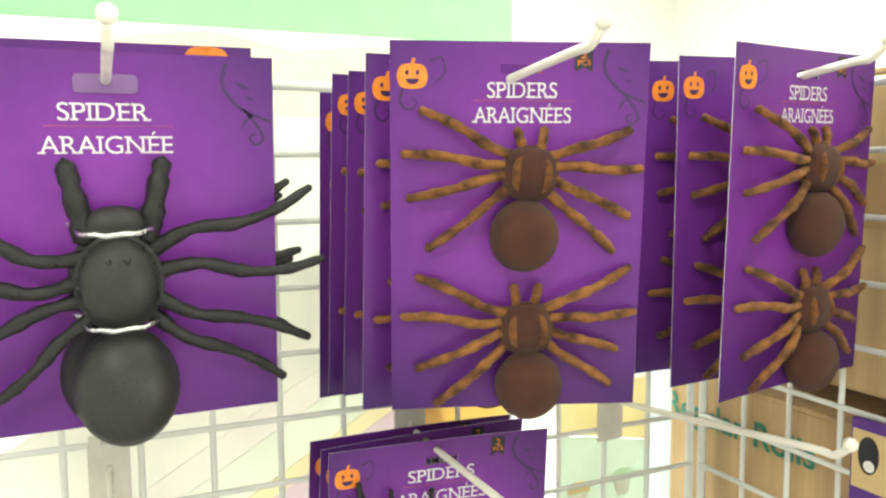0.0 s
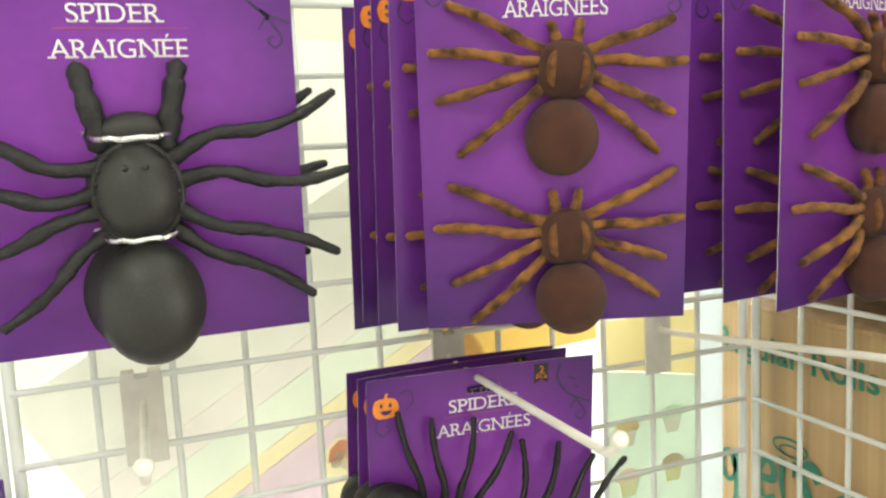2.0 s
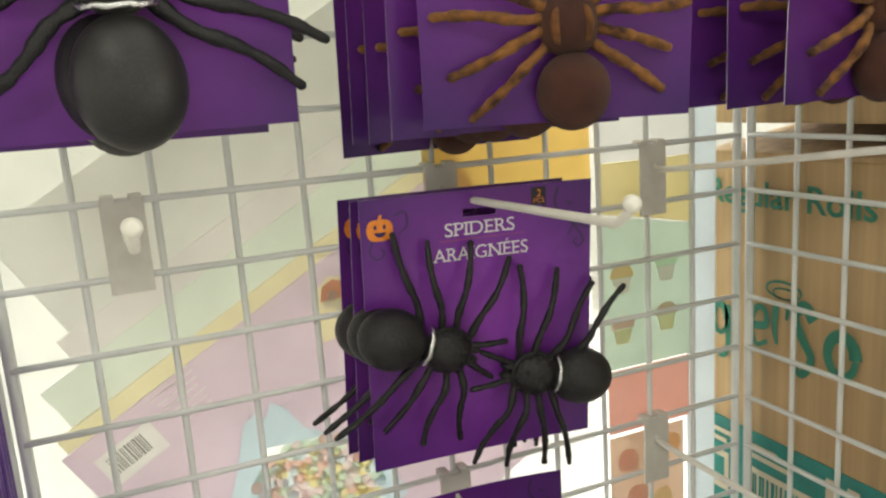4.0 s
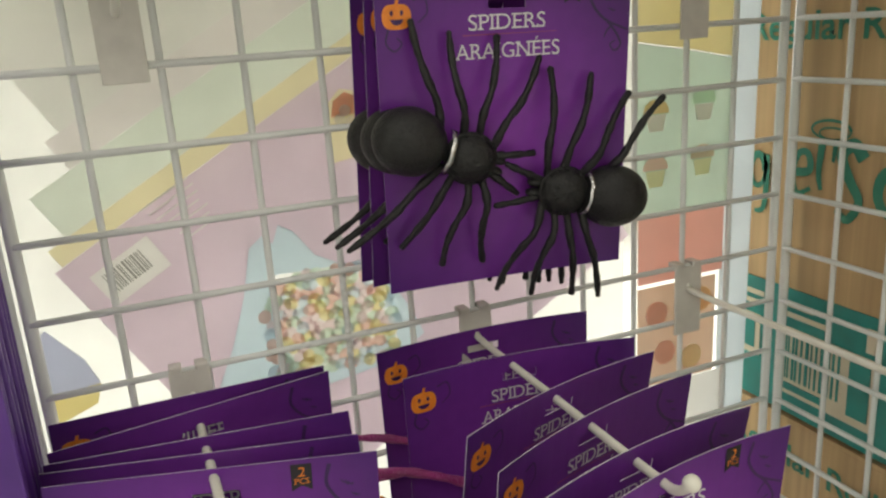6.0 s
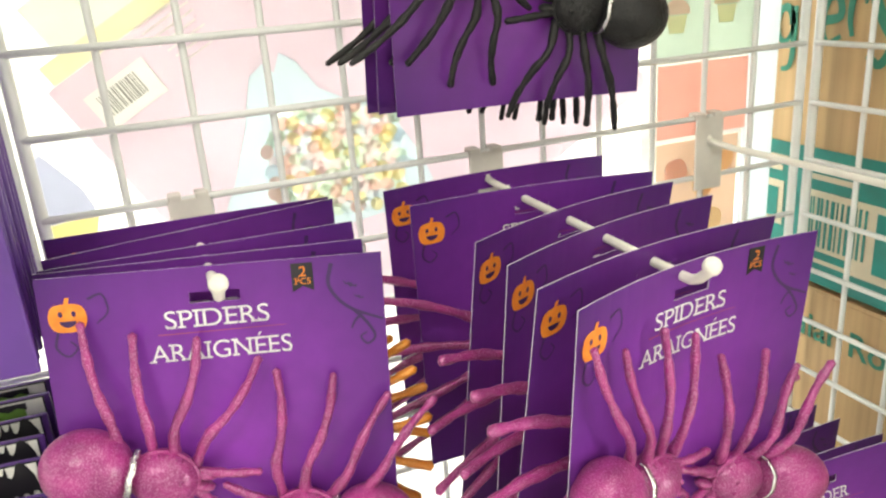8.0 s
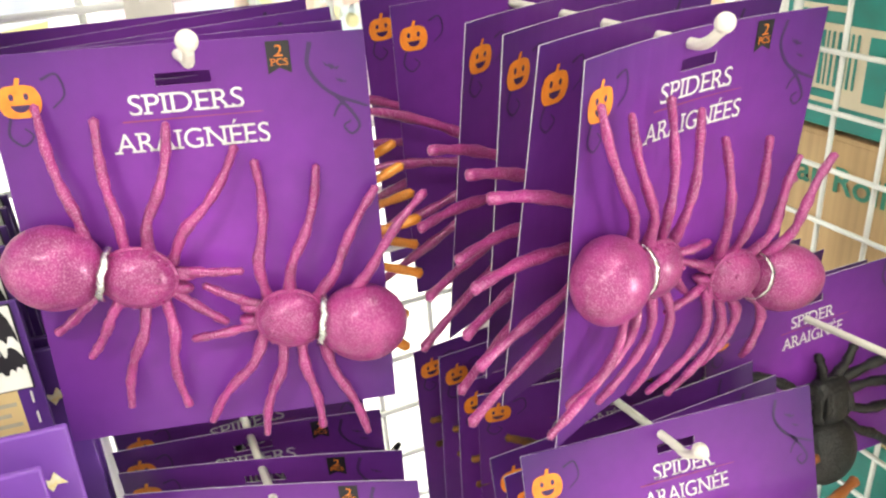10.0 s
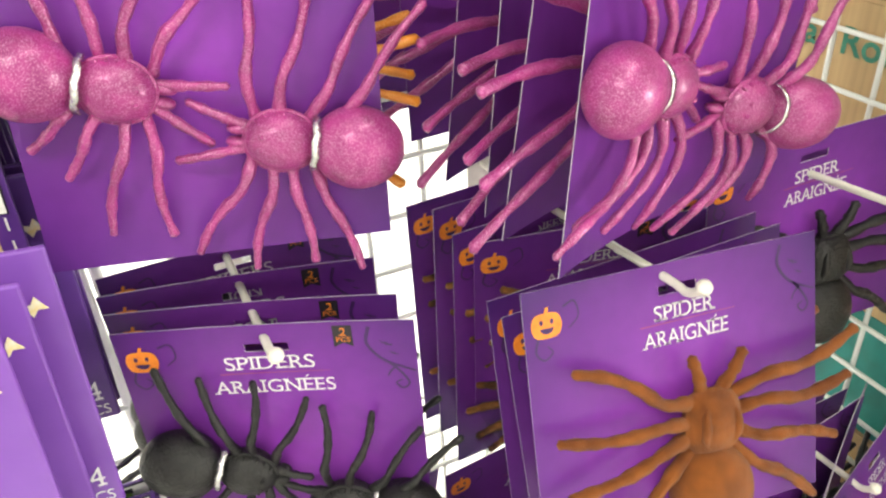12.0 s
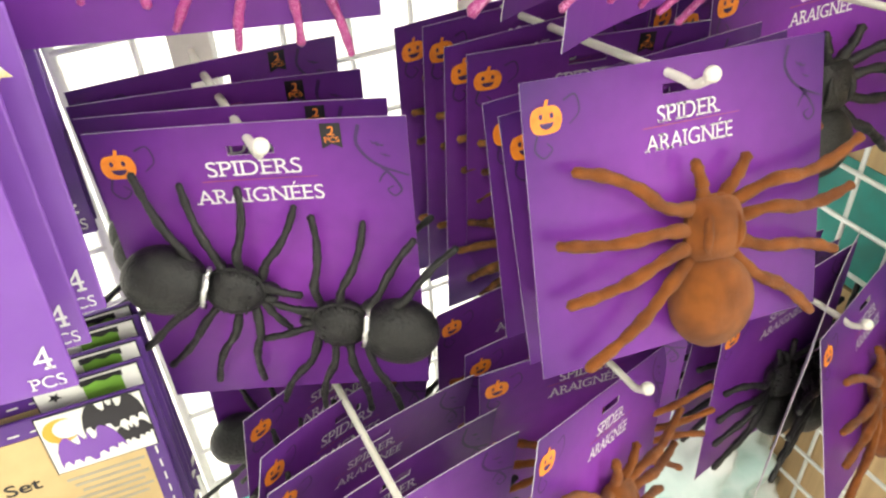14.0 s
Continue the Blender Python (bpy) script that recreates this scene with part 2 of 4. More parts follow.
def round_rect(x0, z0, x1, z1, r, n=4):
    pts = []
    for cx, cz, a0 in ((x1 - r, z1 - r, 0), (x0 + r, z1 - r, 90), (x0 + r, z0 + r, 180), (x1 - r, z0 + r, 270)):
        for k in range(n + 1):
            a = radians(a0 + 90 * k / n)
            pts.append((cx + r * math.cos(a), cz + r * math.sin(a)))
    return pts


def lettering(text, width, height, x, z, y, serif=True):
    """Flat letters of that width and height, with their middle at (x, z), standing in front of y."""
    cu = bpy.data.curves.new("letters", "FONT")
    cu.body, cu.size, cu.extrude, cu.align_x = text, 1.0, 0.0, "CENTER"
    cu.offset = -0.003 if serif else 0.018
    tmp = new("letters", cu)
    dg = bpy.context.evaluated_depsgraph_get()
    dg.update()
    me = bpy.data.meshes.new_from_object(tmp.evaluated_get(dg))
    bpy.data.objects.remove(tmp)
    bm = bmesh.new()
    bm.from_mesh(me)
    # slab serifs on the feet and heads of the stems
    feet = []
    base, head = -cu.offset, 0.682 + cu.offset
    for e in bm.edges:
        p, q = e.verts[0].co, e.verts[1].co
        wide = abs(p.x - q.x)
        if abs(p.y - q.y) < 0.0006 and 0.05 < wide < 0.46 and min(abs(p.y - base), abs(p.y - head)) < 0.003:
            up = 1 if p.y < 0.1 else -1
            if wide < 0.16:
                feet.append(((p.x + q.x) / 2 - wide / 2 - 0.085, (p.x + q.x) / 2 + wide / 2 + 0.085, up, p.y))
            else:
                feet.append((min(p.x, q.x) - 0.085, min(p.x, q.x) + 0.15, up, p.y))
    for xa, xb, up, y0 in feet if serif else ():
        pts = ((xa, y0), (xb, y0), (xb, y0 + up * 0.075), (xa, y0 + up * 0.075))
        bm.faces.new([bm.verts.new((a, b, 0)) for a, b in (pts if up > 0 else pts[::-1])])
    xs = [v.co.x for v in bm.verts]
    cap = 0.72
    k = width / (max(xs) - min(xs))
    mid = (max(xs) + min(xs)) / 2
    for v in bm.verts:
        v.co = Vector((x + (v.co.x - mid) * k, y, z + (v.co.y / cap - 0.5) * height))
    bm.normal_update()
    for f in bm.faces:
        if f.normal.y > 0:
            f.normal_flip()
    return bm


def bend(bm, k):
    """Curl the sides of a card towards the viewer."""
    if k:
        for v in bm.verts:
            v.co.y -= k * v.co.x ** 2
    return bm


# ---- the packs: a printed card with one or two toy spiders ----
def board(width, height, k):
    """The card: 0.6 mm board with a slot to hang it by; the origin is the slot's middle."""
    bm = bmesh.new()
    hw, top, low = width / 2, 0.016, 0.016 - height
    xs = sorted({-hw, hw, -0.0125, 0.0125, *(hw * i / 7 for i in range(-6, 7) if abs(hw * i / 7) > 0.014), -0.004, 0.004})
    zs = [top, 0.008, 0.0028, -0.0028, -0.03, -0.07, -0.11, -0.15, low]
    grid = [[bm.verts.new((x, 0, z)) for x in xs] for z in zs]
    for j in range(len(zs) - 1):
        for i in range(len(xs) - 1):
            if zs[j] == 0.0028 and abs(xs[i] + xs[i + 1]) / 2 < 0.0125:
                continue
            bm.faces.new((grid[j][i], grid[j + 1][i], grid[j + 1][i + 1], grid[j][i + 1]))
    bm.normal_update()
    for f in bm.faces:
        if f.normal.y > 0:
            f.normal_flip()
    front = bm.faces[:]
    got = bmesh.ops.extrude_face_region(bm, geom=front)["geom"]
    moved = [g for g in got if isinstance(g, bmesh.types.BMVert)]
    for v in moved:
        v.co.y -= 0.0006
    bm.normal_update()
    for f in bm.faces:
        if abs(f.normal.y) < 0.5 or f.normal.y > 0.5:
            f.material_index = 1
    return bend(bm, k)


def pumpkin(parent, x, z, k, s=1.0, mat=None):
    y = -0.0010
    bm = bmesh.new()
    pts = []
    for i in range(40):
        a = 2 * math.pi * i / 40
        lobes = 1 + 0.05 * abs(math.cos(3 * a))
        flat = (abs(math.cos(a)) ** 3 + abs(math.sin(a)) ** 3) ** (-1 / 3)
        pts.append((x + 0.0093 * s * math.cos(a) * flat * lobes * 0.95, z + 0.0074 * s * math.sin(a) * flat))
    bm.faces.new([bm.verts.new((p, y, q)) for p, q in pts])
    stem = [(x - 0.001, z + 0.0072), (x + 0.0012, z + 0.0072), (x + 0.002, z + 0.0105), (x, z + 0.0105)]
    bm.faces.new([bm.verts.new((p, y, q)) for p, q in stem])
    bm.normal_update()
    for f in bm.faces:
        if f.normal.y > 0:
            f.normal_flip()
    ob = part("pumpkin_print", bend(bm, k), mat or INK_ORANGE, parent)
    bm = bmesh.new()
    y -= 0.0003
    for dx in (-0.0032, 0.0032):
        bm.faces.new([bm.verts.new((x + s * (dx + 0.0011 * math.cos(a)), y, z + s * (0.0022 + 0.0016 * math.sin(a))))
                      for a in (2 * math.pi * i / 10 for i in range(10))])
    smile = [(x + s * 0.0042 * math.cos(radians(a)), z + s * (-0.0008 + 0.0040 * math.sin(radians(a)))) for a in range(190, 351, 16)]
    bm.faces.new([bm.verts.new((p, y, q)) for p, q in smile])
    bm.normal_update()
    for f in bm.faces:
        if f.normal.y > 0:
            f.normal_flip()
    part("pumpkin_face", bend(bm, k), INK_DARK, parent)
    return ob


def flat_line(bm, pts, width, y):
    """A printed line of that width along points (x, z)."""
    line = smooth_line([(x, 0, z) for x, z in pts], 5)
    rows = []
    n = len(line)
    for i, q in enumerate(line):
        d = (line[min(i + 1, n - 1)] - line[max(i - 1, 0)]).normalized()
        s = Vector((-d.z, 0, d.x)) * width / 2 * (1.15 - 0.6 * i / n)
        rows.append((bm.verts.new((q.x + s.x, y, q.z + s.z)), bm.verts.new((q.x - s.x, y, q.z - s.z))))
    for a, b in zip(rows, rows[1:]):
        f = bm.faces.new((a[0], a[1], b[1], b[0]))
        f.normal_update()
        if f.normal.y > 0:
            f.normal_flip()


def swirls(parent, hw, k):
    """Printed thorn twigs in the upper corners, with two small bats."""
    y = -0.0009
    r = hw
    twigs = (([(r - 0.026, 0.012), (r - 0.028, 0.0), (r - 0.019, -0.012), (r - 0.004, -0.019), (r - 0.001, -0.02)], 0.0020),
             ([(r - 0.017, -0.013), (r - 0.010, -0.021), (r - 0.006, -0.029), (r - 0.010, -0.033), (r - 0.0135, -0.029), (r - 0.010, -0.0265)], 0.0016),
             ([(r - 0.012, -0.016), (r - 0.016, -0.020), (r - 0.018, -0.024)], 0.0015),
             ([(0.008 - r, -0.012), (0.006 - r, -0.02), (0.011 - r, -0.025), (0.016 - r, -0.021), (0.013 - r, -0.017)], 0.0013),
             ([(0.024 - r, 0.004), (0.031 - r, 0.006), (0.033 - r, -0.003), (0.027 - r, -0.009)], 0.0012))
    for pts, w in twigs:
        bm = bmesh.new()
        flat_line(bm, pts, w, y)
        part("twig_print", bend(bm, k), INK_DARK, parent, smooth=False)
    pts = [(-5, 1.5), (-2, 0.3), (-0.8, 1.6), (0, 0.8), (0.8, 1.6), (2, 0.3), (5, 1.5), (3.2, -1), (1.5, -0.6), (0, -1.8), (-1.5, -0.6), (-3.2, -1)]
    for bx, bz, s in ((r - 0.017, 0.0, 1.0), (r - 0.013, -0.007, 0.7)):
        bm = bmesh.new()
        f = bm.faces.new([bm.verts.new((bx + p * s * 0.0008, y, bz + q * s * 0.0009 - p * s * 0.0003)) for p, q in pts])
        f.normal_update()
        if f.normal.y > 0:
            f.normal_flip()
        part("bat_print", bend(bm, k), INK_DARK, parent, smooth=False)


def leg(parent, mat, points, r0, r1, k=0.0, name="leg"):
    """One leg: a soft rubber bar from the body to its tip, thicker in the middle."""
    line = smooth_line(points, 6)
    n = len(line)
    radii = []
    for i in range(n):
        t = i / (n - 1)
        radii.append((r0 + (r1 - r0) * t) * (1 + 0.12 * math.sin(t * 17 + points[0][0] * 900) + 0.10 * math.sin(t * 43 + points[0][2] * 1300)))
    bm = bmesh.new()
    tube(bm, line, radii, 8)
    return part(name, bend(bm, k), mat, parent)


def toy_spider(parent, mat, leg_mat, head, tail, sizes, legs, palps, k, tie=None, r=(0.0026, 0.0016), rough=0.0, lift=0.012, wave=0.035, square=2.0, curl=0.0):
    """A toy spider on the card. head, tail: the middles (x, z) of the two body halves; sizes: their half length, width and height;
    legs: tips (x, z, height over the card) with the knee's height."""
    (hx, hz), (tx, tz) = head, tail
    turn = math.atan2(-(tz - hz), tx - hx)
    (hl, hw, hh), (tl, tw, th) = sizes
    bm = bmesh.new()
    ball(bm, (hx, -lift, hz), (hl, hh, hw), turn, rough, 22, 14, square)
    ahead = Vector((hx - tx, 0, hz - tz)).normalized()
    side = Vector((-ahead.z, 0, ahead.x))
    # the raised rim of the head shield and two eye knobs
    ring = [Vector((hx, -lift - hh * 0.10, hz)) + ahead * hl * 0.98 * math.cos(a) + side * hw * 0.99 * math.sin(a)
            for a in (2 * math.pi * i / 28 for i in range(29))]
    tube(bm, ring, hw * 0.085, 6)
    for i in range(-2, 4) if square == 2 else ():
        for s in (-1, 1):
            q = Vector((hx, -lift - hh * 0.35, hz)) + ahead * hl * 0.24 * i + side * s * hw * 0.93 * math.sqrt(max(0.05, 1 - (0.24 * i) ** 2))
            ball(bm, q, (hw * 0.06, hw * 0.12, hw * 0.06), 0, 0, 6, 5)
    for s in (-1, 1) if square == 2 else ():
        q = Vector((hx, -lift - hh * 0.80, hz)) + ahead * hl * 0.55 + side * s * hw * 0.22
        ball(bm, q, (hw * 0.09,) * 3, 0, 0, 8, 6)
        q = Vector((hx, -lift * 0.8, hz)) + ahead * hl * 1.12 + side * s * hw * 0.22
        ball(bm, q, (hl * 0.34, hh * 0.36, hw * 0.20), turn, 0, 10, 8)
    spider = part("spider", bend(bm, k), mat, parent)
    if square > 2:
        # two paler flocked ridges along the sides of the head
        for s in (-1, 1):
            ridge = [Vector((hx, -lift - hh * 0.86, hz)) + ahead * hl * 0.74 * math.cos(radians(a)) + side * s * hw * 0.60 * math.sin(radians(a)) ** 0.6 + Vector((0, hh * 0.30 * abs(math.cos(radians(a))), 0))
                     for a in range(34, 147, 14)]
            part("head_ridge", bend(tube(bmesh.new(), ridge, [hw * 0.05, hw * 0.12, hw * 0.15, hw * 0.16, hw * 0.16, hw * 0.16, hw * 0.15, hw * 0.12, hw * 0.05], 7), k), RIDGE if mat is DARK_FUR else leg_mat, spider, "paler flocked ridge")
    bm = bmesh.new()
    ball(bm, (tx, -lift * 1.15, tz), (tl, th, tw), turn, rough, 24, 16)
    part("abdomen", bend(bm, k), mat, spider)
    base = Vector((hx, -lift * 0.8, hz))
    for tip_x, tip_z, tip_y, along in legs:
        tip = Vector((tip_x, -tip_y, tip_z))
        flank = 1 if (tip - base).dot(side) > 0 else -1
        start = base + ahead * hl * along + side * flank * hw * 0.62
        out = tip - start
        wob = Vector((-out.z, 0, out.x)).normalized() * out.length
        w = wave * (1 if along > 0 else -0.6)
        pts = [start, start + out * 0.28 + Vector((0, -0.006, 0)) + wob * w, start + out * 0.52 + Vector((0, -0.005, 0)) - wob * w * 0.4,
               start + out * 0.76 + Vector((0, -0.002, 0)) - wob * w * 0.8, tip]
        if curl and tip_z < hz:
            for i, c in ((1, 0.8), (2, 0.9), (3, 0.15)):
                pts[i] = start + out * (0.26 * i) + Vector((0, -0.005, 0)) + wob * curl * c
        leg(spider, leg_mat, pts, r[0], r[1], k)
    for tip_x, tip_z, tip_y in palps:
        tip = Vector((tip_x, -tip_y, tip_z))
        start = base + ahead * hl * 0.8 + side * (0.3 * hw if (tip - base).dot(side) > 0 else -0.3 * hw)
        leg(spider, leg_mat, [start, (start + tip) / 2 + Vector((0, -0.002, 0)), tip], r[0] * 0.95, r[1] * 1.0, k, "feeler")
    # foil ties that hold the body to the card
    for where in tie or ():
        mid = Vector((hx, -lift, hz)).lerp(Vector((tx, -lift, tz)), where)
        w, h = hw * 0.92, hh * 0.98
        bm = bmesh.new()
        rows = []
        for i in range(13):
            a = math.pi * i / 12
            q = mid + side * w * math.cos(a) + Vector((0, -h * math.sin(a) - 0.0008, 0)) + ahead * 0.0005 * math.sin(i * 2.1)
            half = 0.0013 if hw > 0.02 else 0.0017
            rows.append([q - ahead * half, q + ahead * half])
        vs = [[bm.verts.new(q) for q in row] for row in rows]
        inner = [[bm.verts.new(q + (mid - q).normalized() * 0.0006) for q in row] for row in rows]
        for a, b, c, d in zip(vs, vs[1:], inner, inner[1:]):
            for quad in ((a[0], a[1], b[1], b[0]), (c[1], c[0], d[0], d[1]), (a[1], c[1], d[1], b[1]), (c[0], a[0], b[0], d[0])):
                bm.faces.new(quad)
        bmesh.ops.recalc_face_normals(bm, faces=bm.faces[:])
        part("foil_tie", bend(bm, k), SILVER, spider, "silver foil tie")
    return spider


def pack(name, label, width, height, words, k, count, group, mid=0.0, row=(-0.0105, -0.0280), wide=(0.052, 0.072), ribbon=True):
    """The hanging card with its print; the toys come after."""
    top = thing(name, label, "toy", group)
    card = part("backing_card", board(width, height, k), (CARD, EDGE), top, smooth=False)
    hw = width / 2
    y = -0.0010
    part("lettering", bend(lettering(words[0], wide[0], 0.0098, mid, row[0], y), k), INK_WHITE, card, smooth=False)
    part("lettering", bend(lettering(words[1], wide[1], 0.0098, mid, row[1], y), k), INK_WHITE, card, smooth=False)
    bm = bmesh.new()
    z = (row[0] + row[1]) / 2 + 0.001
    flat_line(bm, [(mid - 0.03, z), (mid, z), (mid + 0.034, z)], 0.0007, y)
    part("printed_rule", bend(bm, k), INK_RED, card, smooth=False)
    pumpkin(card, -hw + 0.0135, -0.005, k)
    swirls(card, hw, k)
    if ribbon:
        x = hw - 0.041
        bm = bmesh.new()
        f = bm.faces.new([bm.verts.new((x + p, y, q)) for p, q in ((-0.0055, 0.0135), (-0.0055, -0.0015), (0, 0.0012), (0.0055, -0.0015), (0.0055, 0.0135))])
        f.normal_update()
        if f.normal.y > 0:
            f.normal_flip()
        part("ribbon_print", bend(bm, k), INK_BLACK, card, smooth=False)
        part("ribbon_digit", bend(lettering("2", 0.004, 0.0055, x, 0.0092, y - 0.0003), k), INK_ORANGE, card, smooth=False)
        part("ribbon_letters", bend(lettering("PCS", 0.0082, 0.0033, x, 0.0040, y - 0.0003), k), INK_ORANGE, card, smooth=False)
    return top, card


def two_side_by_side(label, mat, leg_mat, k, group, r=(0.0030, 0.0021), swept=False, high=False):
    """Two spiders lying head to head across the card; swept: the lower legs bent to one side."""
    top, card = pack("spider_pack", label, 0.171, 0.198, ("SPIDERS", "ARAIGN\u00c9ES"), k, 2, group)
    s = ((0.0178, 0.0150, 0.013), (0.0230, 0.0205, 0.019))
    legs = [(-0.065, -0.007, 0.006, -1.3), (-0.041, -0.015, 0.007, -0.4), (-0.010, -0.019, 0.008, 0.2), (0.019, -0.033, 0.008, 0.8),
            (-0.078, -0.117, 0.006, -0.9), (-0.065, -0.132, 0.007, -0.3), (-0.051, -0.162, 0.008, 0.2), (-0.023, -0.166, 0.008, 0.7)]
    if swept:
        legs[4:] = [(-0.109, -0.149, 0.012, -0.9), (-0.091, -0.145, 0.010, -0.3), (-0.062, -0.161, 0.009, 0.2), (-0.033, -0.172, 0.009, 0.7)]
    curl = 0.20 if swept else 0.0
    dark = mat is BLACK
    if dark:
        s = ((0.0178, 0.0160, 0.013), (0.0245, 0.0215, 0.019))
    if swept:
        legs[:4] = [(-0.080, -0.002, 0.007, -1.2), (-0.057, -0.011, 0.008, -0.4), (-0.029, -0.010, 0.009, 0.2), (-0.004, -0.020, 0.009, 0.8)]
    if dark:
        legs[4:] = [(-0.114, -0.144, 0.010, -0.9), (-0.078, -0.148, 0.007, -0.3), (-0.051, -0.164, 0.008, 0.2), (-0.022, -0.166, 0.008, 0.7)]
    head, tail = ((-0.030, -0.094), (-0.069, -0.084)) if swept else ((-0.031, -0.093), (-0.071, -0.078)) if dark else ((-0.034, -0.091), (-0.070, -0.081))
    if high:
        head, tail = (-0.024, -0.086), (-0.062, -0.074)
    toy_spider(card, mat, leg_mat, head, tail, s, legs, [(0.014, -0.094, 0.012), (0.003, -0.121, 0.010)], k, (0.40,), r, curl=curl)
    legs = [(0.027, -0.041, 0.007, 0.7), (0.056, -0.046, 0.007, 0.1), (0.084, -0.060, 0.007, -0.6), (0.108, -0.064, 0.010, -1.3),
            (-0.013, -0.178, 0.007, 0.7), (0.014, -0.190, 0.008, 0.2), (0.044, -0.190, 0.008, -0.3), (0.068, -0.198, 0.008, -0.9)]
    if swept:
        legs = [(0.018, -0.039, 0.009, 0.7), (0.052, -0.045, 0.009, 0.1), (0.077, -0.060, 0.009, -0.6), (0.099, -0.062, 0.011, -1.3),
                (-0.016, -0.180, 0.009, 0.7), (0.003, -0.190, 0.009, 0.2), (0.028, -0.180, 0.009, -0.3), (0.063, -0.186, 0.010, -0.9)]
    if dark:
        legs[4:] = [(-0.012, -0.188, 0.008, 0.7), (0.014, -0.196, 0.008, 0.2), (0.045, -0.200, 0.008, -0.3), (0.066, -0.205, 0.008, -0.9)]
    toy_spider(card, mat, leg_mat, (0.037, -0.121) if swept else (0.035, -0.117 if high else -0.122), (0.077, -0.133) if swept else (0.071, -0.124 if high else -0.129), s, legs, [(-0.005, -0.100, 0.010), (-0.014, -0.127, 0.012)], k, (0.42,), r, curl=curl)
    return top


def two_upright(label, mat, leg_mat, k, group):
    """Two flocked spiders one above the other."""
    top, card = pack("spider_pack", label, 0.159, 0.231, ("SPIDERS", "ARAIGN\u00c9ES"), k, 2, group, 0.001, (-0.0125, -0.0275), (0.043, 0.061))
    s = ((0.0165, 0.0165, 0.011), (0.0225, 0.0215, 0.0165))
    legs = [(-0.061, -0.025, 0.006, 0.6), (-0.072, -0.051, 0.006, 0.3), (-0.069, -0.078, 0.006, 0.0), (-0.057, -0.109, 0.006, -0.5),
            (0.068, -0.036, 0.006, 0.6), (0.076, -0.060, 0.006, 0.3), (0.069, -0.090, 0.006, 0.0), (0.060, -0.112, 0.006, -0.5)]
    toy_spider(card, mat, leg_mat, (0.005, -0.063), (0.002, -0.101), s, legs, [(-0.003, -0.036, 0.007), (0.014, -0.036, 0.007)], k, (), (0.0034, 0.0029), 0.0006, 0.010, 0.02, 2.8)
    legs = [(-0.064, -0.127, 0.006, 0.6), (-0.073, -0.152, 0.006, 0.3), (-0.064, -0.186, 0.006, 0.0), (-0.052, -0.210, 0.006, -0.5),
            (0.071, -0.122, 0.006, 0.6), (0.076, -0.151, 0.006, 0.3), (0.065, -0.176, 0.006, 0.0), (0.061, -0.199, 0.006, -0.5)]
    toy_spider(card, mat, leg_mat, (0.005, -0.160), (0.007, -0.197), s, legs, [(-0.003, -0.133, 0.007), (0.013, -0.133, 0.007)], k, (), (0.0034, 0.0029), 0.0006, 0.010, 0.02, 2.8)
    return top


